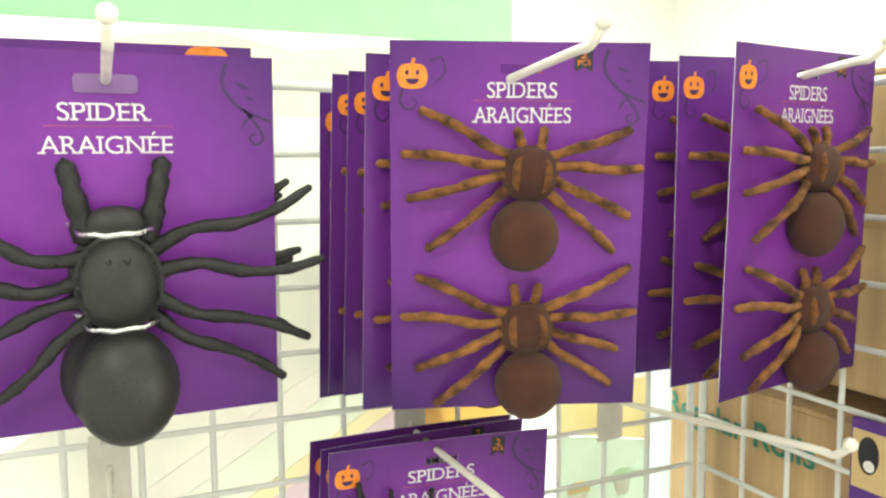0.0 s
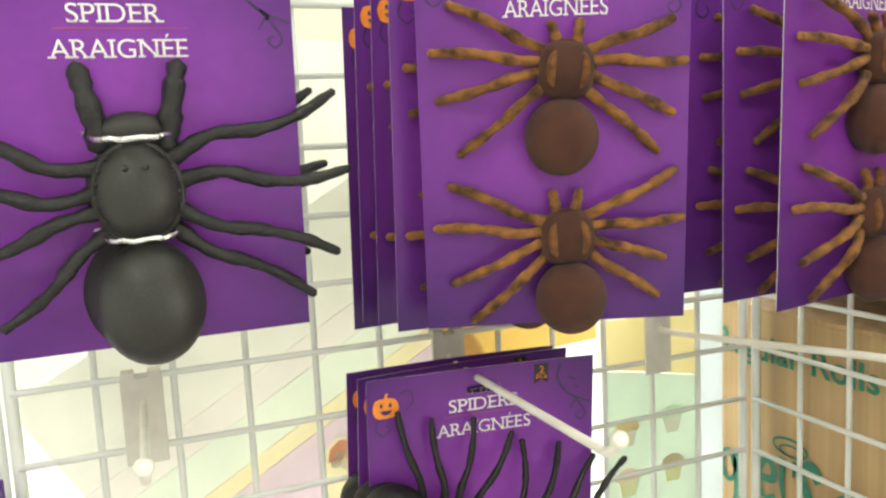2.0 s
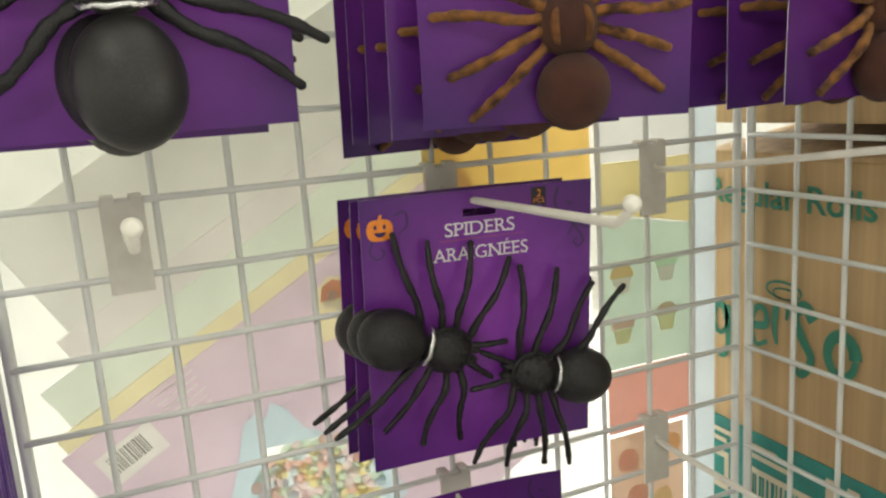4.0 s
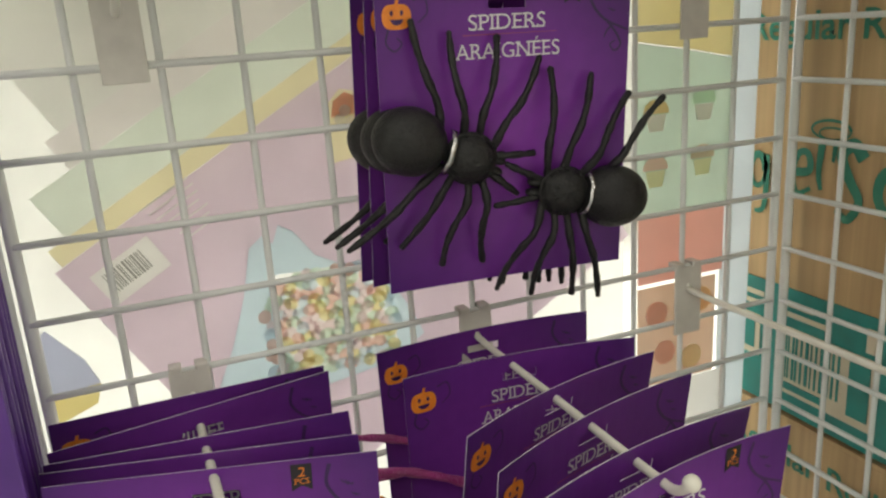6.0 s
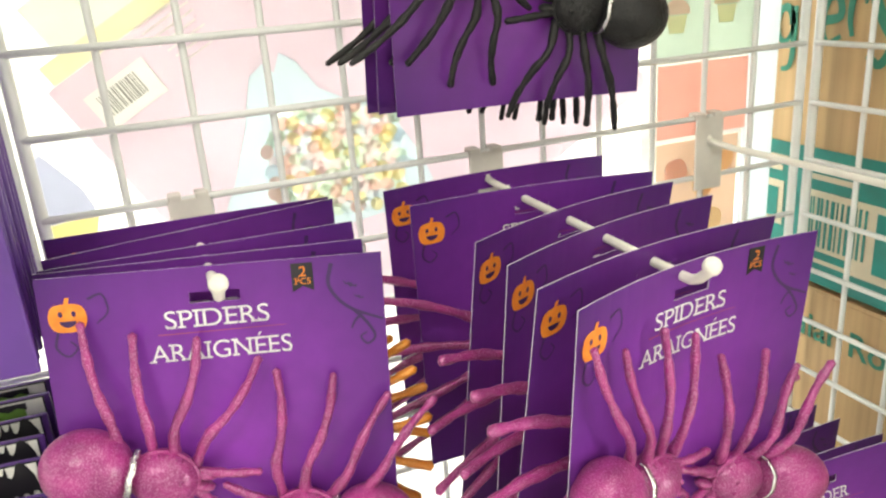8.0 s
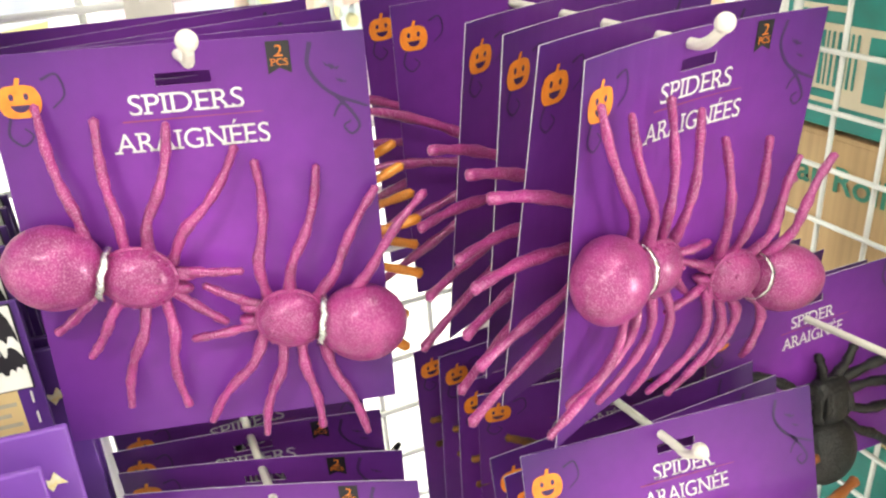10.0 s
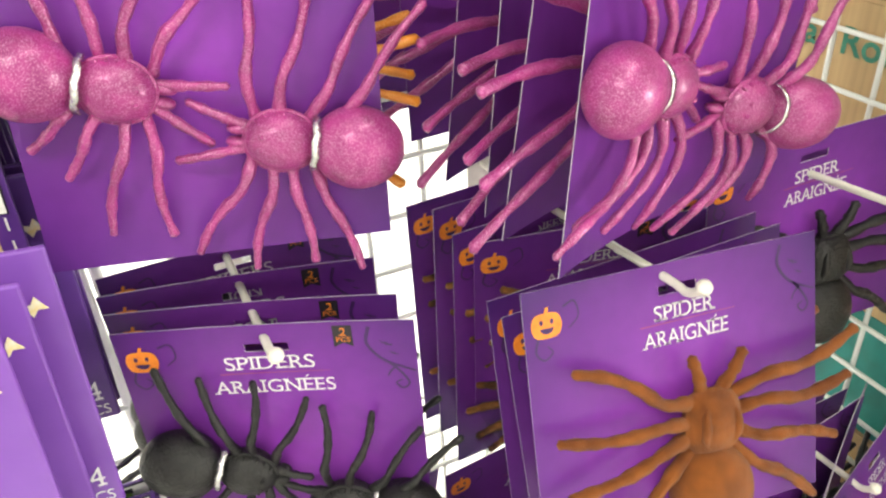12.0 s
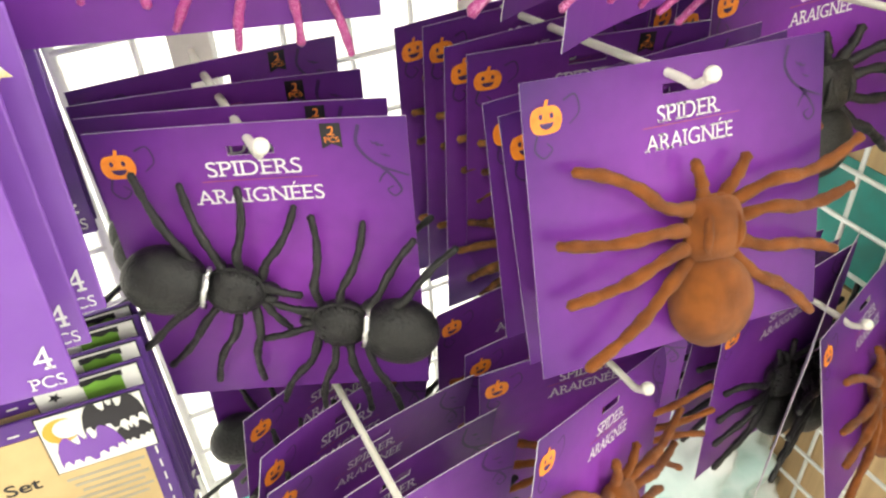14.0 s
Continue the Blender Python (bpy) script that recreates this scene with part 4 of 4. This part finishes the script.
# the printed boxes farther along behind the panel
MINT_CARD = thin_print("mint_card_print", (0.62, 0.74, 0.62), 0.4)
PALE_CARD = thin_print("white_card_print", (0.78, 0.77, 0.74), 0.5)
YELLOW_CARD = thin_print("yellow_card_print", (0.80, 0.70, 0.36), 0.4)
SALMON_CARD = thin_print("salmon_card_print", (0.80, 0.42, 0.34), 0.4)
APRICOT = thin_print("apricot_print", (0.90, 0.66, 0.36))
LEAF = thin_print("leaf_print", (0.70, 0.84, 0.66))
ROSE = thin_print("rose_print", (0.92, 0.64, 0.56))
TOFFEE = thin_print("toffee_print", (0.72, 0.56, 0.42))
BUTTER = thin_print("butter_print", (0.94, 0.86, 0.58))
SHELL = thin_print("shell_print", (0.94, 0.84, 0.80))
cakes = thing("cupcake_card", "mint printed card with four cupcake pictures", "card")
flat("front", [(0.466, 1.0935), (0.566, 1.0935), (0.566, 1.2205), (0.515, 1.2305), (0.466, 1.2385)], 0.0228, MINT_CARD, cakes)
flat("foot_print", [(0.466, 0.86), (0.566, 0.86), (0.566, 0.929), (0.466, 0.929)], 0.0228, PALE_CARD, cakes)
flat("top_print", [(0.4665, 1.24), (0.515, 1.232), (0.5655, 1.222), (0.5655, 1.285), (0.4665, 1.285)], 0.0228, YELLOW_CARD, cakes)
flat("top_print", [(0.4665, 1.286), (0.5655, 1.286), (0.5655, 1.45), (0.4665, 1.45)], 0.0228, PALE_CARD, cakes)
for cx, cz, top_mat in ((0.487, 1.178, APRICOT), (0.537, 1.183, LEAF), (0.487, 1.130, ROSE), (0.537, 1.135, TOFFEE)):
    pic = flat("cake_print", [(cx + 0.013 * math.cos(a), cz + 0.003 + 0.011 * max(math.sin(a), -0.1)) for a in (i * 0.2618 for i in range(24))], 0.0226, top_mat, cakes, 0.0008)
    flat("cup_print", [(cx - 0.010, cz + 0.001), (cx + 0.010, cz + 0.001), (cx + 0.007, cz - 0.013), (cx - 0.007, cz - 0.013)], 0.0224, BUTTER if cz < 1.15 else SHELL, pic, 0.0008)
flat("salmon_print", [(0.470, 1.030), (0.563, 1.030), (0.563, 1.092), (0.470, 1.092)], 0.0228, SALMON_CARD, cakes)
flat("low_print", [(0.470, 0.930), (0.556, 0.930), (0.556, 1.026), (0.470, 1.026)], 0.0228, thin_print("peach_print", (0.80, 0.58, 0.42), 0.35), cakes, label="peach printed panel")
for lx, lz in ((0.49, 1.0), (0.52, 0.985), (0.54, 1.005), (0.50, 0.96), (0.53, 0.95)):
    flat("fruit_print", [(lx + 0.012 * math.cos(a), lz + 0.012 * math.sin(a)) for a in (i * 0.524 for i in range(12))], 0.0224, rng.choice((ROSE, APRICOT, BUTTER)), cakes, 0.0006)
amber = thing("amber_bag", "amber yellow printed bag behind the panel", "bag")
flat("front", [(0.300, 1.262), (0.455, 1.272), (0.455, 1.36), (0.300, 1.36)], 0.0205, AMBER, amber)
film = thing("plastic_sheet", "clear bluish-white plastic sheet behind the panel", "plastic sheet")
flat("sheet", [(0.5675, 0.62), (0.600, 0.62), (0.604, 1.46), (0.5675, 1.46)], 0.030, thin_print("film_print", (0.66, 0.72, 0.76), 0.5), film)
sign = thing("hanging_sign", "long green printed sign beyond the rack", "sign")
flat("face", [(-1.6, 1.685), (0.735, 1.70), (0.735, 2.15), (-1.6, 2.15)], 0.60, GREENSIGN, sign, 0.004)
for hx in (-1.2, 0.0, 0.65):
    part("hanger", tube(bmesh.new(), [Vector((hx, 0.602, 2.149)), Vector((hx, 0.602, 3.0))], 0.003, 6), WIRE, sign)
rack = thing("wire_shelf", "thin white wire shelf beyond the rack", "shelf")
for hx in (0.06, 0.56):
    for hy in (0.34, 0.57):
        part("leg", tube(bmesh.new(), [Vector((hx, hy, 0.0)), Vector((hx, hy, 1.342))], 0.005, 8), WIRE, rack)
part("board", box(bmesh.new(), (0.05, 0.33, 1.325), (0.57, 0.58, 1.336), 0.002), WIRE, rack, smooth=False)
cream = thing("cream_parcel", "crumpled cream paper parcel beyond the rack", "parcel")
bm = box(bmesh.new(), (0.10, 0.36, 1.35), (0.52, 0.55, 1.645), 0.02)
bmesh.ops.subdivide_edges(bm, edges=bm.edges[:], cuts=3, use_grid_fill=True)
for v in bm.verts:
    v.co += Vector((0.012 * noise.noise(v.co * 14), 0.012 * noise.noise(v.co * 17), 0.02 * noise.noise(v.co * 11)))
part("wrapping", bm, CREAM, cream)
low = thing("white_carton", "white carton standing low behind the panel", "carton")
part("body", box(bmesh.new(), (-0.10, 0.062, 0.05), (0.44, 0.30, 0.60), 0.003), PALE, low, smooth=False)
flat("label_print", [(0.02, 0.18), (0.14, 0.18), (0.14, 0.30), (0.02, 0.30)], 0.0605, plain("aqua_print", (0.10, 0.55, 0.52)), low, 0.001)

# ---- cartons behind the side panel ----
def on_carton(bm):
    """Turn a flat piece drawn in x, z to face the rack from the carton's side."""
    for v in bm.verts:
        v.co = Vector((0.6245 + v.co.y, -v.co.x, v.co.z))
    bmesh.ops.recalc_face_normals(bm, faces=bm.faces[:])
    return bm


def carton(z0, z1, x0, label, lift=0.0):
    top = thing("carton", label, "carton", "stacked cartons")
    part("body", box(bmesh.new(), (x0, -0.52, z0), (x0 + 0.40, 0.068, z1), 0.003), BOARD, top, smooth=False)
    bm = box(bmesh.new(), (x0 - 0.001, -0.52, z1 - 0.0015), (x0 + 0.19, 0.069, z1 + 0.0022), 0.0006)
    for v in bm.verts:
        v.co.z += lift * max(0.0, (v.co.x - x0) / 0.19)
    part("flap", bm, BOARD, top, smooth=False)
    return top


def stroke(name, pts, width, parent, y=-0.0008, mat=None):
    bm = bmesh.new()
    flat_line(bm, pts, width, y)
    return part(name, on_carton(bm), mat or GREEN, parent, smooth=False)


def printed(name, x0, z0, x1, z1, y, mat, parent):
    return part(name, on_carton(slab(bmesh.new(), [(x0, z0), (x1, z0), (x1, z1), (x0, z1)], y, y + 0.0006)), mat, parent, smooth=False)


main = carton(0.878, 1.280, 0.6255, "brown cardboard carton with green print, flaps half open", 0.026)
part("lettering", on_carton(lettering("Regular Rolls", 0.186, 0.024, 0.032, 1.2440, -0.0006, False)), GREEN, main, smooth=False)
band = printed("teal_band", -0.066, 0.8795, 0.515, 1.006, -0.0004, TEAL, main)
WHITE_BOARD = plain("kraft_white", (0.66, 0.58, 0.44))
tag = printed("barcode_panel", -0.058, 0.925, -0.033, 0.968, -0.0012, WHITE_BOARD, band)
printed("panel_mark", -0.053, 0.932, -0.039, 0.961, -0.0020, TEAL, tag)
tag = printed("barcode_panel", -0.012, 0.900, 0.098, 0.968, -0.0012, WHITE_BOARD, band)
at_a = -0.004
while at_a < 0.064:
    w = rng.choice((0.0014, 0.0022, 0.0034))
    printed("bar", at_a, 0.916, at_a + w, 0.962, -0.0020, TEAL, tag)
    at_a += w + rng.choice((0.0016, 0.0026, 0.0036))
printed("panel_mark", 0.072, 0.908, 0.093, 0.962, -0.0020, TEAL, tag)
printed("line_of_print", 0.0, 0.9045, 0.045, 0.9115, -0.0020, TEAL, tag)
for n, (a, b) in enumerate(((-0.064, -0.030), (-0.008, 0.030), (-0.064, -0.036), (-0.006, 0.046))):
    printed("line_of_print", a, 0.988 - 0.010 * (n // 2), b, 0.993 - 0.010 * (n // 2), -0.0012, WHITE_BOARD, band)
for n in range(5):
    printed("digit_print", 0.086 + 0.022 * n, 0.973, 0.098 + 0.022 * n, 0.995, -0.0012, WHITE_BOARD, band)
ring = lambda cx, cz, rx, rz: [(cx + rx * math.cos(a), cz + rz * math.sin(a)) for a in (i * 0.5236 for i in range(13))]
stroke("mark_print", [(-0.066, 1.126), (-0.066, 1.108), (-0.064, 1.088)], 0.009, main)
stroke("mark_print", ring(-0.046, 1.112, 0.009, 0.015), 0.007, main)
stroke("mark_print", [(-0.036, 1.128), (-0.035, 1.095), (-0.038, 1.076), (-0.048, 1.072)], 0.007, main)
stroke("mark_print", [(-0.002, 1.116), (0.014, 1.120), (0.012, 1.134), (0.002, 1.134), (-0.004, 1.116), (0.002, 1.098), (0.016, 1.104)], 0.007, main)
stroke("mark_print", [(0.026, 1.145), (0.024, 1.12), (0.027, 1.104)], 0.007, main)
stroke("mark_print", [(0.040, 1.146), (0.038, 1.130)], 0.005, main)
stroke("mark_print", [(0.068, 1.136), (0.058, 1.147), (0.047, 1.136), (0.056, 1.117), (0.066, 1.100), (0.056, 1.083), (0.044, 1.090)], 0.011, main)
stroke("mark_print", ring(0.097, 1.112, 0.014, 0.018), 0.011, main)
stroke("mark_print", [(0.150, 1.150), (0.146, 1.11), (0.148, 1.070)], 0.013, main)
stroke("mark_print", ring(0.034, 1.157, 0.020, 0.008), 0.0026, main)
stroke("mark_print", ring(0.036, 1.154, 0.014, 0.005), 0.0018, main)
high = carton(1.3085, 1.560, 0.6262, "brown cardboard carton stacked on another carton")
printed("packing_tape", -0.066, 1.440, 0.515, 1.490, -0.0002, KRAFT, high)
under = carton(0.470, 0.872, 0.6255, "brown cardboard carton under another, green print")
part("lettering", on_carton(lettering("Regular Rolls", 0.186, 0.024, 0.032, 0.836, -0.0006, False)), GREEN, under, smooth=False)
printed("teal_band", -0.066, 0.4715, 0.515, 0.600, -0.0004, TEAL, under)
floor_box = carton(0.0, 0.464, 0.6255, "brown cardboard carton at the bottom of a stack")

# ---- the packs that hang from the neighbouring panel ----
VIOLET = material("violet_print", (0.215, 0.085, 0.42), 0.27, 0, (0.18, 0.062, 0.37), 12, 0.5, 0.03, 40)
DEEP = material("deep_violet_print", (0.10, 0.03, 0.24), 0.35, 0, (0.08, 0.025, 0.2), 30, 0.5)
BUFF = material("buff_print", (0.60, 0.44, 0.22), 0.6, 0, (0.55, 0.40, 0.20), 60, 0.5)
PAPER = material("white_paper_print", (0.80, 0.79, 0.76), 0.5, 0, (0.75, 0.74, 0.72), 40)
MONSTER = material("leaf_green_print", (0.20, 0.42, 0.06), 0.5)
MOON = material("mustard_print", (0.72, 0.42, 0.06), 0.5)
YELLOW_INK = material("pale_yellow_ink", (0.75, 0.62, 0.30), 0.5, 0, (0.78, 0.74, 0.62), 300, 0.5)
GREY = material("grey_print", (0.42, 0.38, 0.30), 0.6)
WING = [(0.5, 2.6), (1.3, 4.4), (1.8, 2.0), (2.6, 1.7), (3.6, 2.6), (4.4, 4.3), (5.6, 4.6), (7.4, 3.6), (8.9, 1.6), (9.8, -1.2), (9.9, -3.0), (8.9, -1.7), (7.7, -1.5), (7.0, -2.9), (5.9, -1.9), (4.7, -1.9), (4.0, -3.2), (2.9, -2.0), (1.6, -2.2), (0.8, -3.6)]
BAT = [(-p, q) for p, q in WING[::-1]] + WING


def bat(parent, cx, cz, s, mat, y, tilt=0.0):
    c, d = math.cos(tilt), math.sin(tilt)
    return flat("bat_print", [(cx + s * (p * c - 1.7 * q * d), cz + s * (p * d + 1.7 * q * c)) for p, q in BAT], y, mat, parent, 0.0003)


def craft_kit(picture):
    """A buff colouring kit with a violet border and a picture in its corner; the origin is its upper right corner."""
    top = thing("craft_kit", "buff and violet colouring kit with a %s picture" % ("bat" if picture == "bats" else "green monster"), "craft kit", "colouring kits")
    body = part("body", box(bmesh.new(), (-0.16, 0, -0.19), (0, 0.0026, -0.0125), 0.0008), DEEP, top, smooth=False)
    flat("panel_print", [(-0.155, -0.184), (-0.012, -0.184), (-0.012, -0.027), (-0.155, -0.027)], -0.0006, BUFF, body, 0.0005)
    for n in range(12):
        flat("dash", [(-0.0065, -0.026 - 0.013 * n), (-0.0055, -0.026 - 0.013 * n), (-0.0055, -0.033 - 0.013 * n), (-0.0065, -0.033 - 0.013 * n)], -0.0006, PAPER, body, 0.0005)
        flat("dash", [(-0.150 + 0.012 * n, -0.0225), (-0.144 + 0.012 * n, -0.0225), (-0.144 + 0.012 * n, -0.0215), (-0.150 + 0.012 * n, -0.0215)], -0.0006, PAPER, body, 0.0005)
    pic = flat("picture", [(-0.062, -0.062), (-0.004, -0.062), (-0.004, -0.014), (-0.062, -0.014)], -0.0014, PAPER, body, 0.0007)
    flat("picture_rim", [(-0.0628, -0.0628), (-0.0032, -0.0628), (-0.0032, -0.0132), (-0.0628, -0.0132)], -0.0011, INK_BLACK, body, 0.0004)
    if picture == "bats":
        moon = [(-0.051 + 0.010 * math.cos(radians(a)), -0.027 + 0.010 * math.sin(radians(a))) for a in range(50, 320, 18)]
        moon += [(-0.0475 + 0.008 * math.cos(radians(a)), -0.0265 + 0.008 * math.sin(radians(a))) for a in range(300, 60, -20)]
        flat("moon_print", moon, -0.0018, MOON, pic, 0.0003)
        bat(pic, -0.022, -0.026, 0.0018, INK_BLACK, -0.0018)
        bat(pic, -0.040, -0.047, 0.0019, VIOLET, -0.0020, 0.1)
        bat(pic, -0.014, -0.046, 0.0011, INK_BLACK, -0.0019, 0.1)
    else:
        face = flat("monster_print", round_rect(-0.036, -0.050, -0.014, -0.0165, 0.004), -0.0018, MONSTER, pic, 0.0003)
        flat("hair_print", [(-0.037, -0.0195), (-0.037, -0.0148), (-0.013, -0.0148), (-0.013, -0.0195), (-0.018, -0.0175), (-0.023, -0.0195), (-0.028, -0.0175), (-0.033, -0.0195)], -0.0021, INK_BLACK, face, 0.0002)
        flat("coat_print", [(-0.046, -0.0615), (-0.038, -0.050), (-0.012, -0.050), (-0.0045, -0.0615)], -0.00175, VIOLET, pic, 0.0003)
        flat("star_print", [(-0.052 + (0.004 if i % 2 else 0.0016) * math.cos(i * 0.6283 + 0.3), -0.022 + (0.004 if i % 2 else 0.0016) * math.sin(i * 0.6283 + 0.3)) for i in range(10)], -0.0018, INK_BLACK, pic, 0.0003)
    part("lettering", lettering("Set", 0.020, 0.010, -0.083, -0.064, -0.0008, False), INK_BLACK, body, smooth=False)
    part("lettering", lettering("de", 0.016, 0.010, -0.078, -0.086, -0.0008, False), INK_BLACK, body, smooth=False)
    for n in range(6):
        flat("line_of_print", [(-0.060 + 0.003 * (n % 3), -0.072 - 0.0062 * n), (-0.014 - 0.004 * (n % 2), -0.072 - 0.0062 * n), (-0.014 - 0.004 * (n % 2), -0.0697 - 0.0062 * n), (-0.060 + 0.003 * (n % 3), -0.0697 - 0.0062 * n)], -0.0008, GREY, body, 0.0003)
    for n in range(5):
        flat("stripe_print", [(-0.026 + 0.0045 * n, -0.183), (-0.0235 + 0.0045 * n, -0.183), (-0.0165 + 0.0045 * n, -0.165), (-0.019 + 0.0045 * n, -0.165)], -0.0012, MOON if n % 2 else PAPER, body, 0.0004)
    return top


def count_pack(mat, words=True):
    """A violet pack with a white picture and its count in the lower right corner; the origin is its upper right corner."""
    top = thing("party_pack", "violet party pack with a white picture and count", "party pack", "violet party packs")
    h = 0.168 if words else 0.250
    body = part("body", box(bmesh.new(), (-0.17, 0, -h), (0, 0.0035, 0), 0.0012), mat, top, smooth=False)
    flat("picture", round_rect(-0.155, 0.036 - h if words else -0.108, -0.028 if words else -0.034, -0.020, 0.004), -0.0008, PAPER, body, 0.0006)
    if words:
        bow = [(-0.012 + p * 0.0030, -0.030 + q * 0.0030) for p, q in ((-2, 1), (-0.4, 0.4), (0.4, 1.9), (1.2, 0.5), (2, -0.6), (0.5, -0.5), (-0.4, -1.8), (-1.2, -0.4))]
        flat("bow_print", bow, -0.0008, YELLOW_INK, body, 0.0005)
        part("digit", lettering("4", 0.0082, 0.0150, -0.0105, 0.0235 - h, -0.0008), INK_WHITE, body, smooth=False)
        part("lettering", lettering("PCS", 0.0155, 0.0078, -0.0120, 0.0085 - h, -0.0008), INK_WHITE, body, smooth=False)
    return top


def put(base, rows):
    for n, (x, y, z, turn, lean, tilt) in enumerate(rows):
        m = Matrix.Translation((x, y, z)) @ pose(0, 0, 0, 0, 0, turn) @ pose(0, 0, 0, -tilt) @ pose(0, 0, 0, 0, -lean)
        if n == 0:
            base.matrix_basis = m
        else:
            copy_thing(base, m)


put(count_pack(DEEP, False), [(-0.001, -0.120, 1.252, -2, 0, 0), (-0.003, -0.104, 1.252, -2, 0, 0), (-0.003, -0.088, 1.251, -1, 0, 0),
                              (-0.004, -0.072, 1.252, 0, 0, 0), (-0.004, -0.056, 1.250, 0, 0, 0), (-0.005, -0.040, 1.252, 0, 0, 0), (-0.006, -0.024, 1.252, 0, 0, 0)])
put(craft_kit("bats"), [(-0.012, -0.118, 0.945, -4, -2, 0), (-0.015, -0.096, 0.955, -3, -1, 0), (-0.015, -0.080, 0.960, -3, -1, 0), (-0.014, -0.064, 0.965, -2, 0, 0), (-0.008, -0.160, 0.664, -3, -2, 0)])
put(craft_kit("monster"), [(-0.005, -0.148, 0.675, -3, -1, 0), (-0.002, -0.136, 0.681, -3, -1, 0), (0.000, -0.124, 0.688, -3, -1, 0), (0.000, -0.112, 0.690, -2, 0, 0),
                           (-0.013, -0.048, 0.970, -2, 0, 0), (-0.013, -0.032, 0.972, -2, 0, 0)])
put(count_pack(VIOLET), [(-0.0200, -0.226, 0.888, -4, -3.5, -2.0), (-0.0130, -0.193, 0.884, -3, -3.0, -2.0), (-0.0020, -0.167, 0.885, -3, -3.0, -1.0)])
put(count_pack(DEEP), [(0.0010, -0.106, 0.895, -3, -2.0, -1.0), (0.0020, -0.092, 0.895, -3, -2.0, -1.0)])
for hrow, hreach in ((1.30, 0.14), (1.00, 0.15), (0.90, 0.23), (0.70, 0.18)):
    peg_hook(-0.085, hrow, hreach)

# ---- odd pieces of the neighbouring stock ----
witch = thing("party_pack", "dark violet pack with an orange pumpkin print", "party pack", "violet party packs")
back = part("backing_card", board(0.168, 0.165, 0.0), (CARD, EDGE), witch, smooth=False)
pumpkin(back, 0.057, 0.0045, 0.0, 1.5)
witch.matrix_basis = Matrix.Translation((0.088, -0.078, 1.5465)) @ pose(0, 0, 0, 4, -1, 1)

treat = thing("treat_pack", "buff and violet pack hanging on the side panel", "treat pack")
body = part("body", box(bmesh.new(), (-0.058, 0, -0.066), (0.058, 0.006, 0), 0.001), DEEP, treat, smooth=False)
flat("panel_print", [(-0.056, -0.053), (0.056, -0.053), (0.056, -0.008), (-0.056, -0.008)], -0.0006, BUFF, body, 0.0005)
flat("oval_print", [(-0.042 + 0.0085 * math.cos(a), -0.026 + 0.0145 * math.sin(a)) for a in (i * 0.3142 for i in range(20))], -0.0012, INK_BLACK, body, 0.0004)
flat("oval_dot", [(-0.041 + 0.0045 * math.cos(a), -0.034 + 0.0045 * math.sin(a)) for a in (i * 0.524 for i in range(12))], -0.0016, PAPER, body, 0.0003)
for n in range(3):
    flat("line_of_print", [(-0.025, -0.020 - 0.010 * n), (0.030 - 0.01 * n, -0.020 - 0.010 * n), (0.030 - 0.01 * n, -0.016 - 0.010 * n), (-0.025, -0.016 - 0.010 * n)], -0.0010, GREY, body, 0.0003)
part("hanger", tube(bmesh.new(), [Vector((0.0, 0.004, -0.003)), Vector((0.0, 0.004, 0.004)), Vector((0.0, 0.0125, 0.005))], 0.0016, 6), WIRE, treat)
treat.matrix_basis = Matrix.Translation((0.5945, -0.238, 1.3000)) @ pose(0, 0, 0, 0, 0, -90)

sack = thing("plastic_bag", "crumpled white and teal plastic bag on the floor", "bag")
bm = ball(bmesh.new(), (0.50, -0.120, 0.160), (0.125, 0.100, 0.160), 0, 0.0, 48, 32)
for v in bm.verts:
    q = v.co.copy()
    fold = noise.noise(q * 26) * 0.030 + abs(noise.noise(q * 55)) * 0.018
    v.co += (q - Vector((0.50, -0.12, 0.16))).normalized() * fold
    v.co.z = max(v.co.z, 0.002)
part("film", bm, material("crinkled_white_film", (0.72, 0.76, 0.78), 0.22, 0, (0.10, 0.42, 0.38), 9, 0.28, 0.3, 120), sack)
